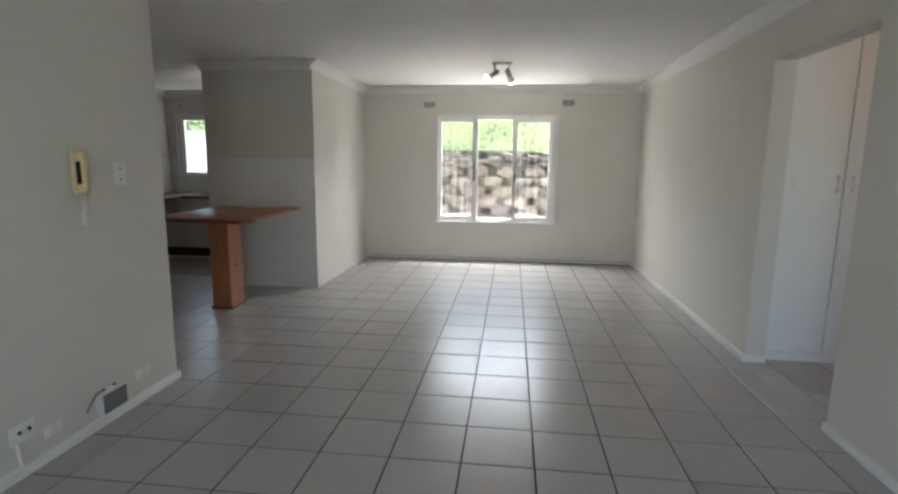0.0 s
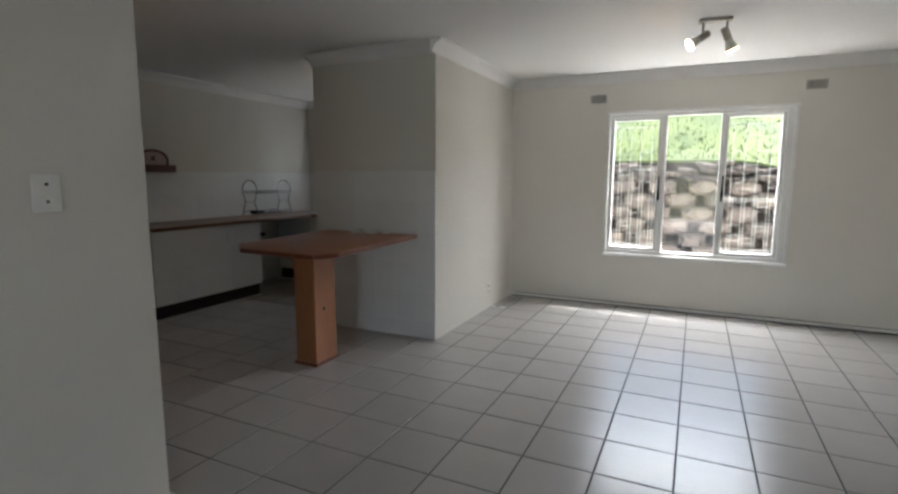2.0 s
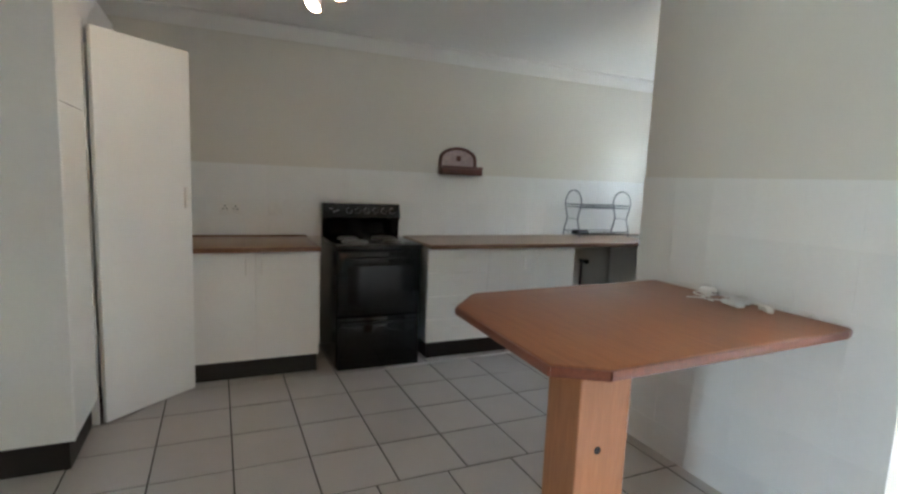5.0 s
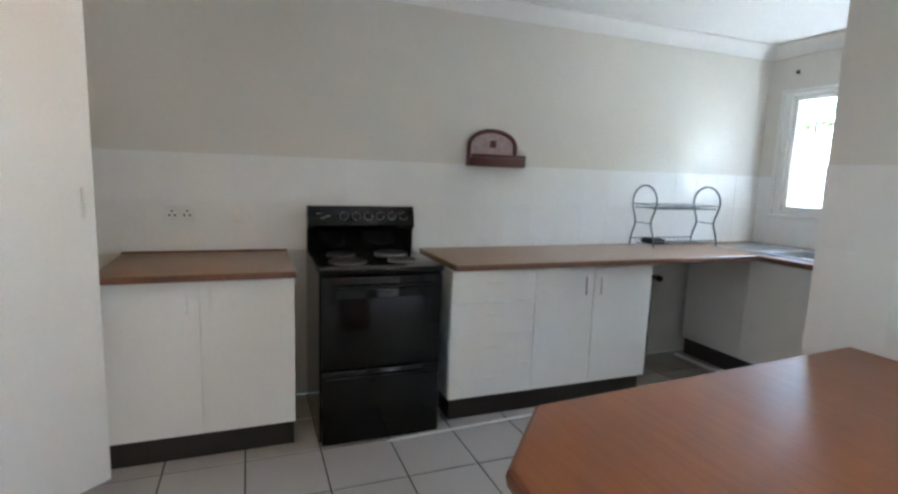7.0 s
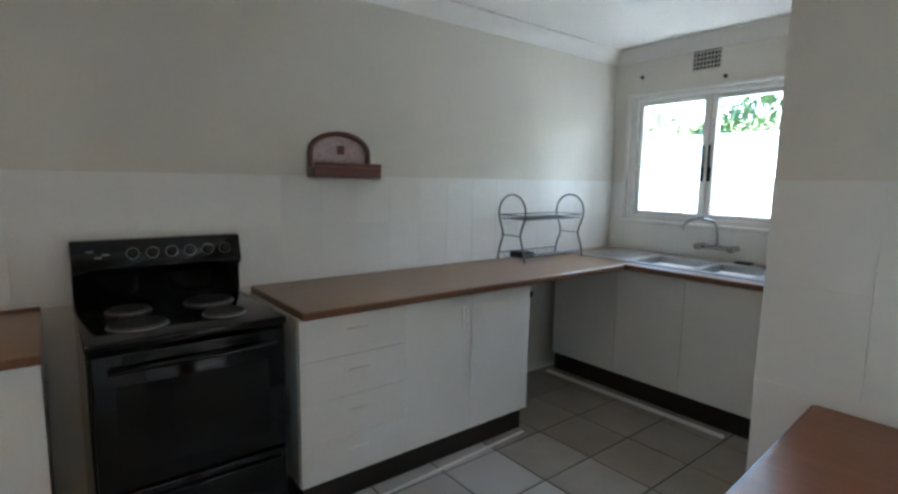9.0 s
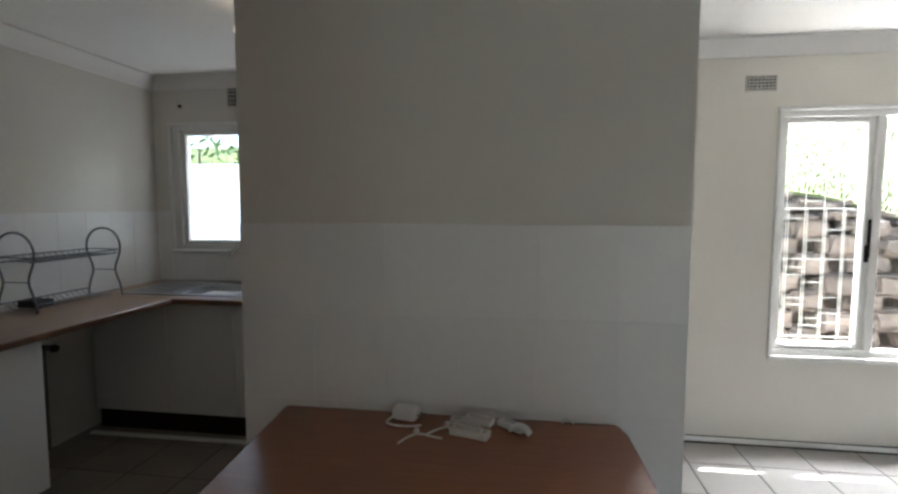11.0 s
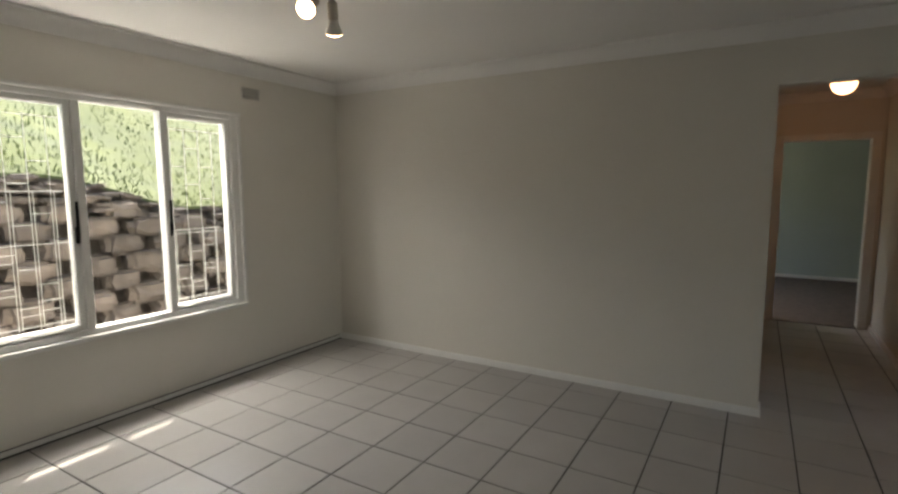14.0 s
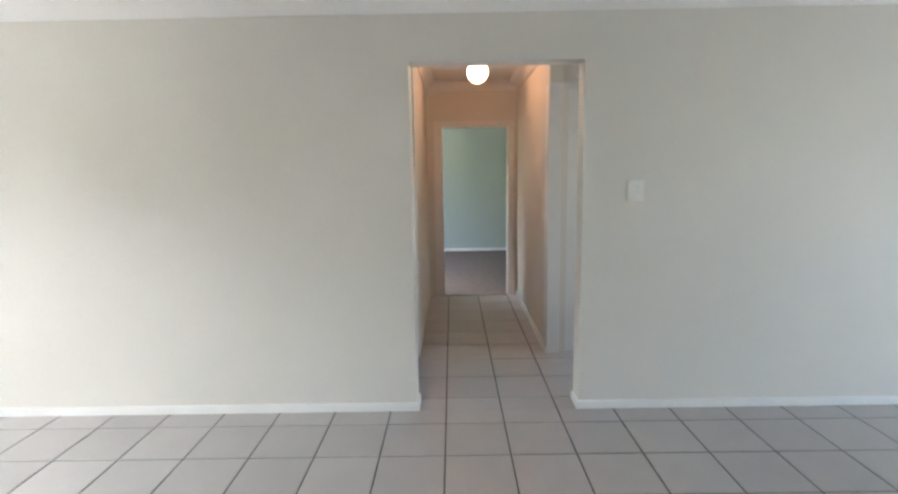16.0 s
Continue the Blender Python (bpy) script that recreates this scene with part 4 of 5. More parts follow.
box(b, -5.314, -4.772, KS + 0.002, KS + 0.018, 0.0, TZ)
box(b, -5.314, -4.772, KS + 0.018, 0.475, 2.03, TZ)
part("carcass", b, M_CAB, tb)
part("frame_post", box(B(), -4.772, -4.752, 0.476, 0.50, 0.0, 2.03), M_TRIM, tb)
leaf = part("door", box(B(), 0, 0.545, -0.018, 0.018, 0.008, 2.012, 0.003), M_CAB, tb)
leaf.location = (-4.762, 0.520, 0)
leaf.rotation_euler = (0, 0, math.atan2(0.385, -0.345))
hd = B()
box(hd, 0.492, 0.504, -0.034, -0.017, 1.12, 1.24, 0.003)
part("handle", hd, M_WHITEP, leaf, "white pull handle")
part("filler_panel", box(B(), KX + 0.002, -5.332, 0.45, 0.475, 0.0, TZ), M_CAB, tb)

# ---- breakfast table ----
table = thing("breakfast_table", "red-brown wooden breakfast table on one box leg against tiles", "table")
TT = 0.883
outline = [(-3.645, CY0 - 0.009), (-3.572, 2.045), (-3.385, 1.885), (-2.752, 1.855), (-2.675, 1.985), (-2.722, 3.075), (-2.737, CY0 - 0.009)]
part("tabletop", prism(B(), outline[::-1], TT - 0.036, TT, 0.006), M_TABLE, table)
b = B()
for (ax, ay), (bx, by) in zip(outline, outline[1:]):
    sweep(b, [(0.001, -0.034), (0.001, -0.004), (-0.007, -0.006), (-0.010, -0.018), (-0.007, -0.032)], (ax, ay, TT), (bx, by, TT))
part("edge_band", b, M_EDGE, table, "dark red rounded edge band")
LX0, LX1, LY0, LY1 = -3.235, -3.048, 2.207, 2.437
leg = part("leg", box(B(), LX0, LX1, LY0, LY1, 0.02, TT - 0.037, 0.004), M_LEG, table)
part("plug_hole", cyl(B(), (LX1 - 0.004, 2.30, 0.41), (LX1 + 0.002, 2.30, 0.41), 0.014, n=16), M_DARK, leg, "dark hole")
part("foot_plate", box(B(), LX0 - 0.012, LX1 + 0.012, LY0 - 0.012, LY1 + 0.012, 0.0, 0.022, 0.003), M_EDGE, table)

# things left on the table
ad = thing("charger", "white rounded plug-in adaptor with a short cord", "charger")
b = box(B(), -0.036, 0.036, -0.024, 0.024, 0.0, 0.036, 0.014, 3)
part("body", b, M_WHITEP, ad)
for y in (-0.009, 0.009):
    part("pin", cyl(B(), (0.034, y, 0.018), (0.052, y, 0.018), 0.0025, n=8), M_CHROME, ad)
tube("cord", [(-0.03, -0.02, 0.010), (-0.045, -0.045, 0.0035), (-0.01, -0.058, 0.0035), (0.04, -0.045, 0.0035), (0.055, -0.03, 0.0035)], 0.0032, M_WHITEP, ad)
ad.matrix_world = pose(-3.287, 3.078, TT + 0.0005, 0, 0, -12)
brk = thing("curtain_bracket", "white plastic curtain rail bracket", "bracket", group="brackets left on the table")
b = B()
box(b, -0.060, 0.060, -0.024, -0.019, 0.0, 0.020, 0.002)
box(b, -0.060, 0.060, 0.019, 0.024, 0.0, 0.020, 0.002)
box(b, -0.060, -0.053, -0.019, 0.019, 0.0, 0.020)
box(b, 0.053, 0.060, -0.019, 0.019, 0.0, 0.020)
box(b, -0.053, 0.053, -0.003, 0.003, 0.004, 0.014)
part("channel", b, M_WHITEP, brk)
part("web", box(B(), -0.053, 0.053, -0.019, 0.019, 0.0, 0.004), M_GREY, brk)
part("lug", cyl(B(), (0.03, 0.010, 0.004), (0.03, 0.010, 0.026), 0.007), M_WHITEP, brk)
SMALL = Matrix.Diagonal((0.82, 0.82, 0.8, 1))
brk.matrix_world = pose(-3.108, 3.004, TT + 0.001, 0, 0, -16) @ SMALL
for x, y, z, rx, rz in ((-3.125, 3.072, 0.0, 0, -4), (-3.09, 3.045, 0.0175, 7, -24), (-3.005, 3.062, 0.0, 0, -38)):
    copy_thing(brk, pose(x, y, TT + 0.001 + z, rx, 0, rz) @ SMALL)
clip = thing("rail_clip", "small curved white plastic rail clip", "clip", group="clips left on the table")
b = B()
for k in range(7):
    a0, a1 = radians(20 + k * 20), radians(40 + k * 20)
    p0, p1 = Vector((0.026 * math.cos(a0), 0, 0.022 * math.sin(a0))), Vector((0.026 * math.cos(a1), 0, 0.022 * math.sin(a1)))
    cyl(b, p0 - Vector((0, 0.010, 0)), p1 - Vector((0, 0.010, 0)), 0.004, n=8)
    cyl(b, p0 + Vector((0, 0.010, 0)), p1 + Vector((0, 0.010, 0)), 0.004, n=8)
    cyl(b, p0 - Vector((0, 0.010, 0)), p0 + Vector((0, 0.010, 0)), 0.004, n=8)
part("arch", b, M_WHITEP, clip)
clip.matrix_world = pose(-2.985, 3.035, TT - 0.003, 0, 0, -20)
copy_thing(clip, pose(-2.862, 3.112, TT - 0.002, 0, 0, 5) @ Matrix.Diagonal((0.6, 0.6, 0.6, 1)))
hk = thing("curtain_pull", "thin white curtain pull string with a small knob", "curtain pull", group="curtain pulls left on the table")
tube("string", [(0, 0, 0.003), (0.02, 0.05, 0.003), (0.045, 0.060, 0.003), (0.075, 0.045, 0.003), (0.10, 0.040, 0.003)], 0.0026, M_WHITEP, hk)
b = B()
bmesh.ops.create_uvsphere(b, u_segments=12, v_segments=8, radius=0.008, matrix=Matrix.Translation((0.032, 0.062, 0.008)))
part("knob", b, M_WHITEP, hk)
hk.matrix_world = pose(-3.274, 2.932, TT, 0, 0, 0)
copy_thing(hk, pose(-3.215, 2.990, TT, 0, 0, -12))

# ---- ceiling spot lamps ----
def spot_lamp(x, y, turn, label, aims, arm=0.072):
    """Bar plate on the ceiling with two swivelling spot heads; aims: the way each head points."""
    s = thing("spot_lamp", label, "ceiling light", (x, y, CEIL), group="ceiling spot lamps")
    s.rotation_euler = (0, 0, radians(turn))
    part("base_plate", box(B(), -arm - 0.03, arm + 0.03, -0.035, 0.035, -0.022, -0.001, 0.006, 2), M_SPOT, s)
    for px, aim in zip((-arm, arm), aims):
        b = cyl(B(), (px, 0, -0.10), (px, 0, -0.022), 0.007, n=10)
        cyl(b, (px - 0.020, 0, -0.10), (px + 0.020, 0, -0.10), 0.010, n=10)
        part("arm", b, M_SPOT, s)
        o = Vector((px, 0, -0.110))
        d = Vector(aim).normalized()
        b = cyl(B(), o - d * 0.050, o - d * 0.042, 0.018, 0.024, 24)
        cyl(b, o - d * 0.042, o + d * 0.030, 0.024, 0.025, 24)
        h = part("spot_head", b, M_SPOT, s)
        c = cyl(B(), o + d * 0.026, o + d * 0.052, 0.0235, 0.026, 24, caps=False)
        cyl(c, o + d * 0.052, o + d * 0.098, 0.026, 0.042, 24, caps=False)
        part("bulb_neck", c, M_OPAL, h, "frosted white reflector bulb")
        c = B()
        bmesh.ops.create_uvsphere(c, u_segments=24, v_segments=12, radius=1.0)
        bmesh.ops.transform(c, verts=c.verts[:], matrix=Matrix.Translation(o + d * 0.098) @ d.to_track_quat("Z", "Y").to_matrix().to_4x4() @ Matrix.Diagonal((0.0415, 0.0415, 0.012, 1)))
        part("bulb", c, M_BULB, h, "lit bulb face")
    return s


spot_lamp(-0.62, 3.42, 3, "cream twin-head ceiling spot lamp above the dining space", ((-0.72, -0.30, -0.50), (0.42, 0.30, -0.88)))
spot_lamp(-4.47, 1.62, 14, "cream twin-head kitchen ceiling spot lamp, both bulbs lit", ((0.1, -0.45, -0.65), (0.35, -0.35, -0.75)), 0.12)

# ---- partition wall fittings ----
ic = thing("intercom", "yellowed plastic intercom handset mounted on the partition wall", "intercom")
iy, iz0, iz1 = 0.090, 1.205, 1.417
part("base", box(B(), XW + 0.001, XW + 0.024, iy - 0.045, iy + 0.045, iz0, iz1, 0.007, 2), M_YELLOW, ic)
b = B()
box(b, XW + 0.024, XW + 0.060, iy - 0.040, iy - 0.004, iz1 - 0.05, iz1 - 0.006, 0.008, 2)
box(b, XW + 0.024, XW + 0.060, iy - 0.040, iy - 0.004, iz0 + 0.004, iz0 + 0.045, 0.008, 2)
box(b, XW + 0.046, XW + 0.068, iy - 0.036, iy - 0.008, iz0 + 0.02, iz1 - 0.02, 0.008, 2)
part("handset", b, M_YELLOW, ic)
# Dark plate on the base draws the shade in the handset gap.
part("recess_shade", box(B(), XW + 0.0235, XW + 0.027, iy - 0.036, iy - 0.010, iz0 + 0.05, iz1 - 0.056, 0.001), M_DARK, ic, "dark patch painted as shade behind the handset")
part("speaker_slot", box(B(), XW + 0.022, XW + 0.0265, iy + 0.01, iy + 0.03, iz1 - 0.10, iz1 - 0.06, 0.002), M_DARK, ic)
tube("cord", [(XW + 0.02, iy - 0.02, iz0), (XW + 0.03, iy - 0.015, iz0 - 0.06), (XW + 0.022, iy - 0.01, iz0 - 0.12), (XW + 0.018, iy + 0.006, iz0 - 0.15), (XW + 0.014, iy + 0.014, iz0 - 0.08), (XW + 0.012, iy + 0.014, iz0)], 0.004, M_WHITEP, ic)
part("cord_clip", box(B(), XW + 0.001, XW + 0.02, iy - 0.01, iy + 0.012, iz0 - 0.155, iz0 - 0.085, 0.003), M_WHITEP, ic)

jb = thing("junction_box", "white wall box with a grey front just above the skirting", "wall box")
part("body", box(B(), XW + 0.001, XW + 0.045, 0.045, 0.215, 0.075, 0.185, 0.005, 2), M_WHITEP, jb)
part("grille", box(B(), XW + 0.045, XW + 0.049, 0.050, 0.210, 0.079, 0.181, 0.002), M_GREY, jb, "grey front panel")
part("terminal", box(B(), XW + 0.012, XW + 0.034, 0.075, 0.165, 0.185, 0.197, 0.003), M_WHITEP, jb)
for y in (0.082, 0.155):
    part("screw", cyl(B(), (XW + 0.024, y, 0.196), (XW + 0.024, y, 0.203), 0.009, n=10), M_DARK, jb, "dark terminal screw")
tube("wire", [(XW + 0.02, 0.08, 0.192), (XW + 0.012, 0.05, 0.196), (XW + 0.007, 0.025, 0.16), (XW + 0.006, -0.005, 0.13), (XW + 0.006, -0.012, 0.118)], 0.005, M_GREY, jb)
so1 = switch("wall_socket", (XW, -0.347, 0.197), 0.12, 0.085, (1, 0), "white switched socket low on the partition wall")
for y in (-0.02, 0.025):
    part("socket_hole", cyl(B(), (0.008, y, 0.008), (0.0155, y, 0.008), 0.008, n=10), M_DARK, so1)
tube("socket_cable", [(XW + 0.012, -0.385, 0.157), (XW + 0.016, -0.385, 0.11), (XW + 0.018, -0.38, 0.055)], 0.008, M_WHITEP)
tagged(bpy.data.objects["socket_cable"], "short white cable dropping from the wall socket", "cable")
so2 = switch("phone_socket", (XW, -0.205, 0.135), 0.09, 0.05, (1, 0), "small white telephone socket above the skirting")
part("jack", box(B(), 0.008, 0.03, -0.045, -0.02, -0.015, 0.015, 0.003), M_WHITEP, so2)
so3 = switch("aerial_socket", (XW, 0.395, 0.165), 0.11, 0.06, (1, 0), "small white socket plate above the skirting", False)
part("plug", box(B(), 0.008, 0.03, -0.05, -0.032, -0.02, 0.014, 0.003), M_WHITEP, so3)

# ---- dining wall fittings ----
so4 = switch("wall_socket", (XW, 4.33, 0.21), 0.075, 0.12, (1, 0), "white upright socket on the dining wall")
for dy, dz_ in ((-0.012, 0.025), (0.012, 0.025), (0.0, 0.04), (-0.012, -0.03), (0.012, -0.03)):
    part("socket_hole", cyl(B(), (0.008, dy, dz_), (0.0095, dy, dz_), 0.0085, n=10), M_DARK, so4)
fb = thing("loose_socket_plate", "white socket cover plate lying on the floor by the wall", "cover plate")
part("plate", box(B(), -0.075, 0.075, -0.04, 0.04, 0.001, 0.013, 0.004, 2), M_WHITEP, fb)
part("insert", box(B(), -0.03, 0.02, -0.016, 0.016, 0.013, 0.016, 0.001), M_GREY, fb)
fb.matrix_world = pose(-2.47, 4.39, 0.0, 0, 0, -6)

# ---- garden ----
def top_at(x):
    """Height of the retaining wall along its length."""
    s = min(1.0, max(0.0, (x + 0.25) / 1.75))
    return 1.61 - 0.38 * s * s * (3 - 2 * s)


def ground_h(x, y):
    if y < 7.75 or x < -3.0:
        base = -0.15
        if y > 9.0 and x < -3.0:
            base += min(4.0, (y - 9.0) * 0.35)
        return base
    return top_at(x) + (y - 7.75) * 0.42 * min(1.0, 14.0 / max(1.0, y - 7.75)) + 0.10 * math.sin(x * 0.7) * min(1.0, (y - 7.75) * 0.3)


xs = [-400, -60, -25, -12, -8, -5, -3.6, -3.05, -2.95, -2.6, -2.2, -1.8, -1.4, -1.0, -0.6, -0.2, 0.1, 0.35, 0.6, 0.85, 1.1, 1.4, 1.8, 2.4, 3.0, 4.0, 6, 10, 20, 60, 400]
ys = [-400, -60, -15, 5.2, 6.5, 7.70, 7.76, 8.0, 8.4, 9.0, 10, 11.5, 13, 15, 18, 22, 30, 60, 400]
gb = B()
gv = [[gb.verts.new((x, y, ground_h(x, y) if y >= 5 else -0.15)) for y in ys] for x in xs]
for i in range(len(xs) - 1):
    for j in range(len(ys) - 1):
        gb.faces.new((gv[i][j], gv[i + 1][j], gv[i + 1][j + 1], gv[i][j + 1]))
structure("ground", gb, M_GRASS, "sunlit sloping lawn rising behind the garden wall", "lawn")

# Added ground out of view beyond the assumed south doorway.
structure("added_terrace", box(B(), -7.0, 5.0, -10.0, -3.9, -0.2, -0.13), M_PAVE, "unseen pale concrete terrace added behind the house", "path")
# Unseen strip, added to bounce sunlight up through the dining window.
structure("bounce_paving", box(B(), -12.0, 5.0, 5.62, 7.38, -0.2, -0.13), M_PAVE, "unseen pale paving added to bounce sun into the house", "path")

# grass tufts along the near part of the slope
rg = random.Random(7)
gv_, gf_ = [], []
for k in range(5200):
    x, y = rg.uniform(-3.0, 4.5), 7.78 + 4.2 * rg.random() ** 1.5
    z = ground_h(x, y)
    a, h, w = rg.uniform(0, 6.28), rg.uniform(0.02, 0.07), rg.uniform(0.006, 0.015)
    c, s_ = math.cos(a) * w, math.sin(a) * w
    n0 = len(gv_)
    gv_ += [(x - c, y - s_, z - 0.01), (x + c, y + s_, z - 0.01), (x + s_ * 2 * rg.uniform(-1, 1), y + c * 2, z + h)]
    gf_.append((n0, n0 + 1, n0 + 2))
me = bpy.data.meshes.new("grass")
me.from_pydata(gv_, [], gf_)
me.materials.append(M_GRASS)
tagged(new("grass", me), "rough sunlit grass tufts on the bank", "grass", kind="stuff")

# retaining wall of rough blocks with dark planting gaps
rw = thing("retaining_wall", "dry-stacked grey-brown block retaining wall with earth gaps", "retaining wall", kind="structure")
b = B()
vsf = []
cols = [-3.0 + 0.25 * i for i in range(33)]
for x in cols:
    vsf.append([b.verts.new((x, 7.40, -0.15)), b.verts.new((x, 7.74, top_at(x) - 0.03)), b.verts.new((x, 8.1, top_at(x) - 0.03)), b.verts.new((x, 8.1, -0.15))])
for i in range(len(cols) - 1):
    for j in range(3):
        b.faces.new((vsf[i][j], vsf[i + 1][j], vsf[i + 1][j + 1], vsf[i][j + 1]))
part("earth_core", b, M_SOIL, rw, "dark earth behind the blocks")
rb = random.Random(11)
shapes = []
for k in range(8):
    b = B()
    bmesh.ops.create_cube(b, size=1.0)
    bmesh.ops.bevel(b, geom=b.edges[:], offset=0.17, segments=2, affect="EDGES")
    bmesh.ops.subdivide_edges(b, edges=b.edges[:], cuts=1, use_grid_fill=True)
    for v in b.verts:
        o = Vector((k * 7.1, k * 3.3, 0))
        v.co += noise.noise_vector(v.co * 2.3 + o) * 0.12 + noise.noise_vector(v.co * 7.0 + o) * 0.06
    shapes.append(mesh_of("block", b, M_STONE, smooth=False))
RH, PITCH = 0.182, 0.545
for row in range(8):
    z = -0.15 + RH * (row + 0.5)
    x = -3.25 + (0.5 * PITCH if row % 2 else 0.0) + 0.03 * row
    while x < 4.6:
        w = rb.uniform(0.34, 0.40)
        xc, zc = x + rb.uniform(-0.025, 0.025), z + rb.uniform(-0.012, 0.012)
        if zc + 0.10 < top_at(xc) - 0.10 and xc > -2.9:
            ob = new("block", rb.choice(shapes))
            ob.parent = rw
            yb = 7.40 + 0.34 * (zc + 0.15) / 1.75
            ob.matrix_basis = pose(xc, yb - 0.02 + rb.uniform(-0.025, 0.025), zc, rb.uniform(-7, 3), rb.uniform(-3, 3), rb.uniform(-5, 5)) @ Matrix.Diagonal((w, 0.34, rb.uniform(0.20, 0.225), 1))
        x += PITCH
# thin rubble and turf edge above the blocks
for k in range(210):
    x = rb.uniform(-2.9, 4.4)
    t = rb.random() ** 0.8
    z = top_at(x) - 0.02 - 0.26 * t
    ob = new("cap_stone", shapes[k % 8])
    ob.parent = rw
    ob.matrix_basis = pose(x, 7.72 - 0.10 * t + rb.uniform(-0.03, 0.05), z, rb.uniform(-10, 10), rb.uniform(-8, 14), rb.uniform(-30, 30)) @ Matrix.Diagonal((rb.uniform(0.10, 0.30), rb.uniform(0.14, 0.26), rb.uniform(0.03, 0.075), 1))

# white garden wall and hedge beyond the kitchen window
gwall = thing("garden_wall", "sunlit white plastered garden wall with a coping", "garden wall", kind="structure")
part("wall", box(B(), -14.0, -3.02, 7.7, 7.86, -0.15, 1.90), M_WHITEWALL, gwall)
part("coping", box(B(), -14.0, -3.0, 7.66, 7.90, 1.90, 1.95, 0.01), M_WHITEWALL, gwall)
rl = random.Random(21)
lv, lf = [], []
for k in range(9000):
    x = rl.uniform(-13.5, -2.2)
    hh = 0.75 + 0.35 * math.sin(x * 2.1) + 0.2 * math.sin(x * 5.3 + 1)
    y, z = 8.25 + rl.gauss(0, 0.2), 1.80 + max(0.15, hh) * rl.random() ** 0.7
    if (rl.random() < 0.25 and math.sin(x * 3.7) > 0.3) or (x < -6.5 and rl.random() < 0.8):
        continue
    d = Vector((rl.gauss(0, 1), rl.gauss(0, 1), rl.gauss(0, 1))).normalized()
    e = d.cross(Vector((0.3, 0.5, 0.8))).normalized()
    c, L = Vector((x, y, z)), rl.uniform(0.04, 0.085)
    n0 = len(lv)
    lv += [c - d * L, c + e * L * 0.42, c + d * L, c - e * L * 0.42]
    lf.append((n0, n0 + 1, n0 + 2, n0 + 3))
me = bpy.data.meshes.new("hedge")
me.from_pydata(lv, [], lf)
me.materials.append(M_LEAF)
hedge = thing("hedge", "leafy green hedge growing above the white garden wall", "hedge")
lo = new("foliage", me)
lo.parent = hedge
for k in range(12):
    x = -13.3 + k * 0.98
    part("stem", cyl(B(), (x, 8.25, ground_h(x, 8.25) - 0.05), (x + 0.1, 8.25, 2.2), 0.04, 0.015, 8), M_SOIL, hedge)

# ---- wall tiles ----
def tile_mesh(name, w, h, t, bevel, material):
    b = box(B(), -w / 2, w / 2, -h / 2, h / 2, -t, 0)
    es = [e for e in b.edges if e.verts[0].co.z > -1e-6 and e.verts[1].co.z > -1e-6]
    bmesh.ops.bevel(b, geom=es, offset=bevel, segments=1, affect="EDGES")
    return mesh_of(name, b, material)


TW, THT, GAP = 0.206, 0.25, 0.0013
cache = {}


def tile_obj(name, parent, w, h, t, bevel, material, m):
    key = (name, round(w, 3), round(h, 3), material.name)
    if key not in cache:
        cache[key] = tile_mesh(name, w, h, t, bevel, material)
    o = new(name, cache[key])
    o.parent = parent
    o.matrix_basis = m
    return o


def wall_tiles(parent, u0, u1, v0, v1, start, place):
    """Tiles over u0..u1 and v0..v1 with a vertical joint at start; place gives the pose from u, v."""
    m = place((u0 + u1) / 2, (v0 + v1) / 2)
    bk = part("tile_backing", box(B(), -(u1 - u0) / 2 + 0.001, (u1 - u0) / 2 - 0.001, -(v1 - v0) / 2 + 0.001, (v1 - v0) / 2 - 0.001, -0.0068, -0.0012), M_WTILE, parent)
    bk.matrix_basis = m
    us = [u0] + [start + k * TW for k in range(-60, 60) if u0 + 0.02 < start + k * TW < u1 - 0.02] + [u1]
    v = v1
    while v > v0 + 0.02:
        lo = max(v0, v - THT)
        for a, c in zip(us, us[1:]):
            tile_obj("wall_tile", parent, c - a - GAP, v - lo - GAP, 0.0068, 0.0009, M_WTILE, place((a + c) / 2, (v + lo) / 2))
        v = lo


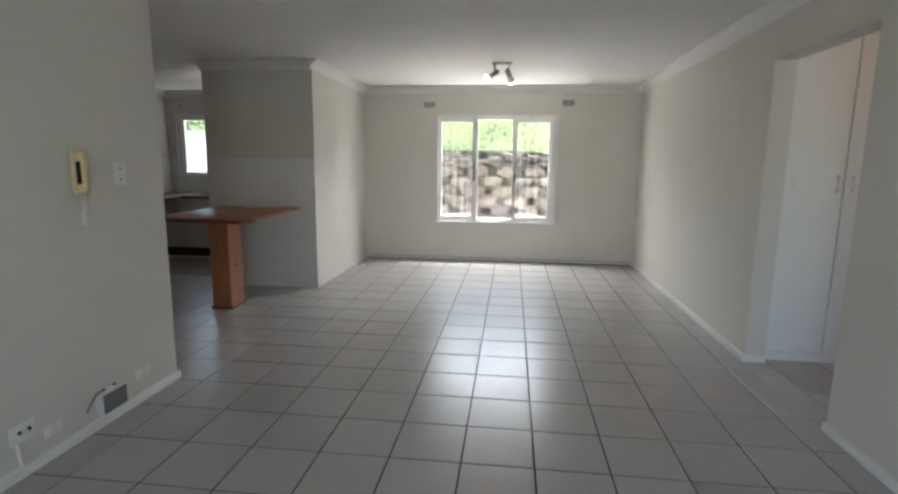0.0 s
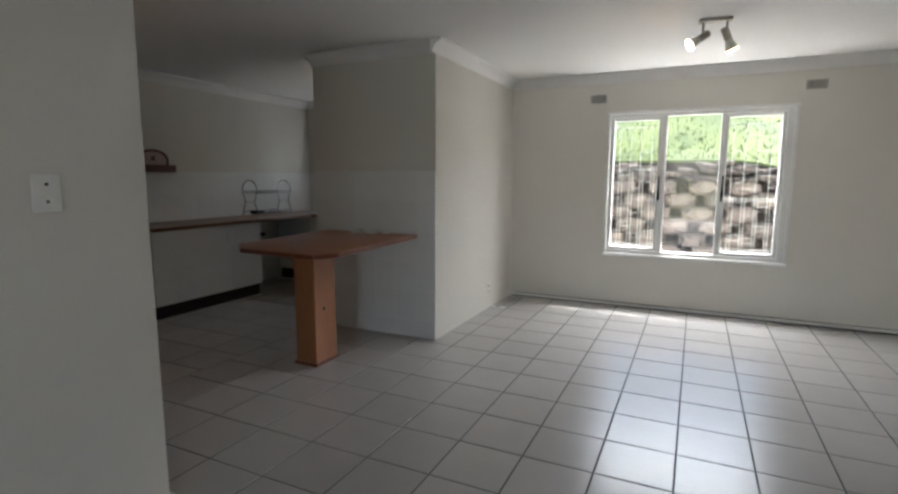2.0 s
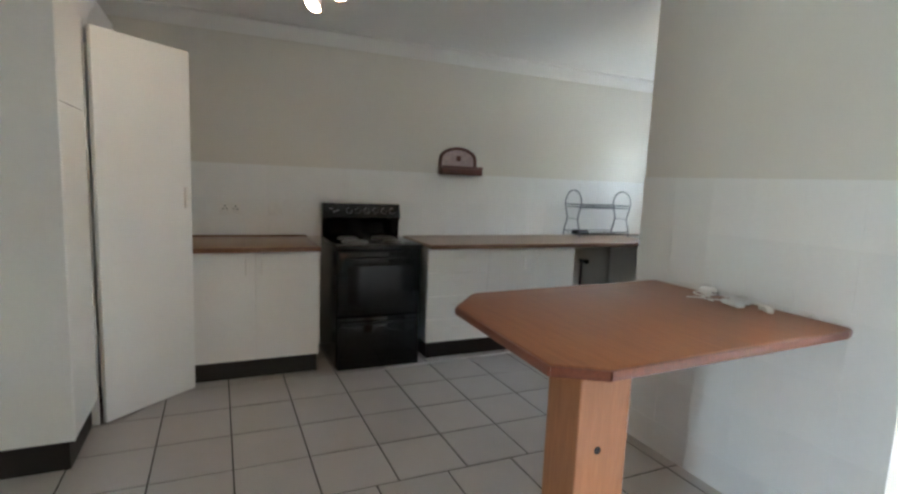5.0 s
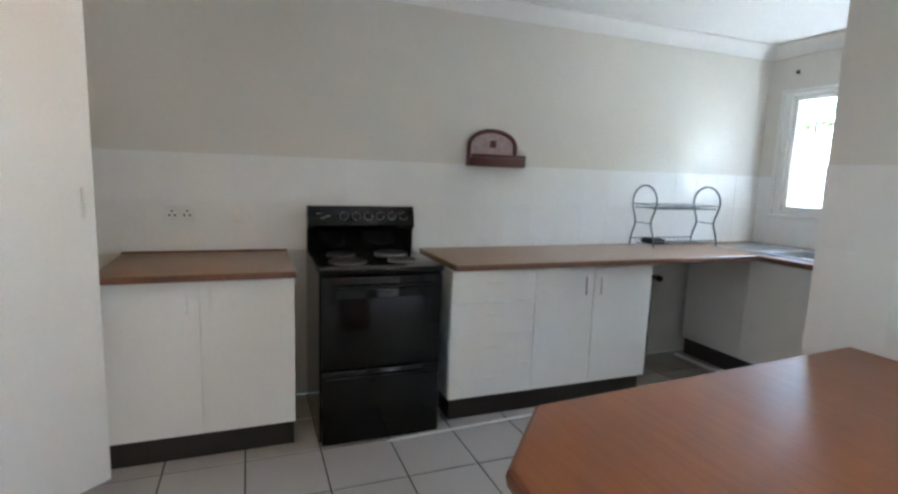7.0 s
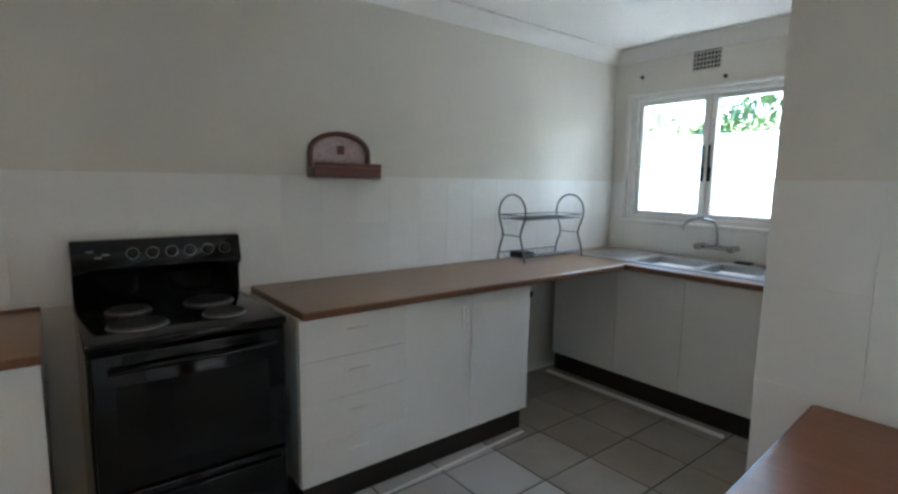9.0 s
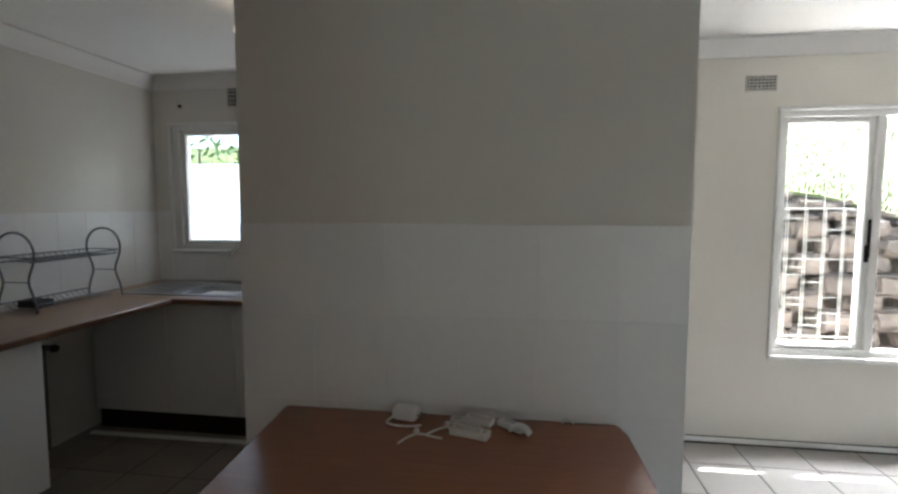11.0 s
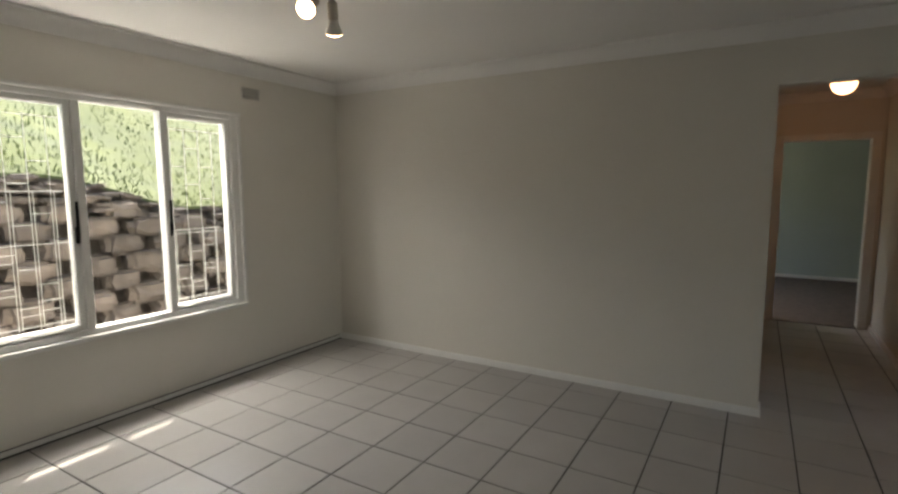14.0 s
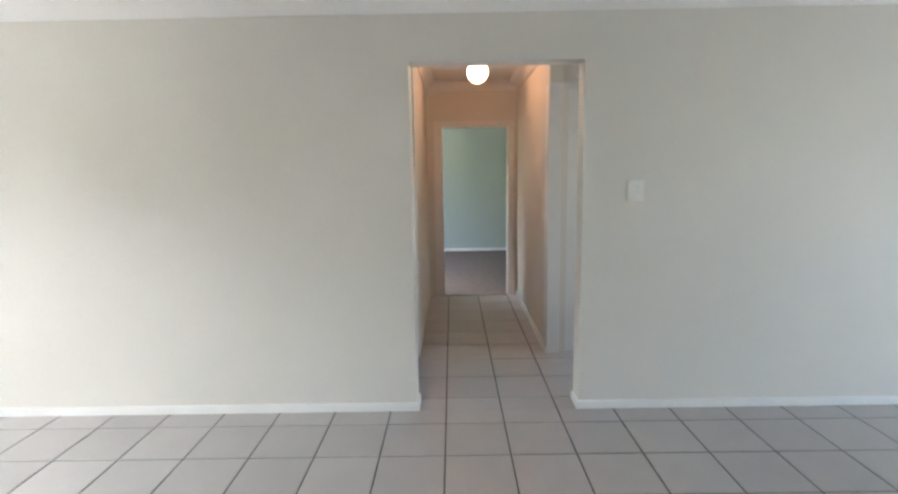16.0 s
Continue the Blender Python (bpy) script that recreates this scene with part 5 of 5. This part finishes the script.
wall_tiles(wall_block, CX0, XW, 0.0, TILE_TOP, -2.738, lambda u, v: pose(u, CY0 - 0.007, v, 90, 0, 0))
wall_tiles(wall_kitchen_west, 0.48, KY - 0.007, CT + 0.002, TILE_TOP, 1.0, lambda u, v: pose(KX + 0.007, u, v, 90, 0, 90))
wall_tiles(wall_kitchen_north, KX + 0.008, QX0 - 0.013, CT + 0.002, TILE_TOP, -5.4, lambda u, v: pose(u, KY - 0.007, v, 90, 0, 0))
wall_tiles(wall_kitchen_north, QX0 - 0.013, QX1 + 0.013, CT + 0.002, QZ0 - 0.03, -5.4, lambda u, v: pose(u, KY - 0.007, v, 90, 0, 0))
wall_tiles(wall_kitchen_north, QX1 + 0.013, CX0, CT + 0.002, TILE_TOP, -5.4, lambda u, v: pose(u, KY - 0.007, v, 90, 0, 0))

# ---- floor tiles ----
JT = 0.0075
rt = random.Random(3)


def floor_tiles(parent, x0, x1, y0, y1, oy):
    ix0, ix1 = math.floor(x0 / P), math.ceil(x1 / P)
    jy0, jy1 = math.floor((y0 - oy) / P), math.ceil((y1 - oy) / P)
    for i in range(ix0, ix1):
        for j in range(jy0, jy1):
            a0, a1 = max(x0, i * P + JT / 2), min(x1, (i + 1) * P - JT / 2)
            b0, b1 = max(y0, oy + j * P + JT / 2), min(y1, oy + (j + 1) * P - JT / 2)
            if parent is floor_passage:
                if a0 > 2.2:
                    b0, b1 = max(b0, CS - 0.06), min(b1, CN + 0.06)
                elif a1 > 2.2 and (b1 < CS or b0 > CN):
                    a1 = 2.22
            if a1 - a0 < 0.015 or b1 - b0 < 0.015:
                continue
            # sink-end tiles take the dust colour that also holds the cabinets' shade
            dusty_shaded = parent is floor_kitchen and (b0 + b1) / 2 > 3.45
            tile_obj("floor_tile", parent, a1 - a0, b1 - b0, 0.008, 0.0018, M_TILE_DIRTY_SHADED if dusty_shaded else M_TILE, pose((a0 + a1) / 2, (b0 + b1) / 2, rt.uniform(-0.0003, 0.0002), rt.uniform(-0.06, 0.06), rt.uniform(-0.06, 0.06), 0))


floor_tiles(floor, -11 * P, XE, KS, YN, 0.0)
floor_tiles(floor, XW - 0.05, XE, YS, KS, 0.0)
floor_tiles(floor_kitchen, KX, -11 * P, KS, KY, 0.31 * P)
floor_tiles(floor_passage, XE + 0.002, PX + 0.015, -1.6, 2.2, 0.0)
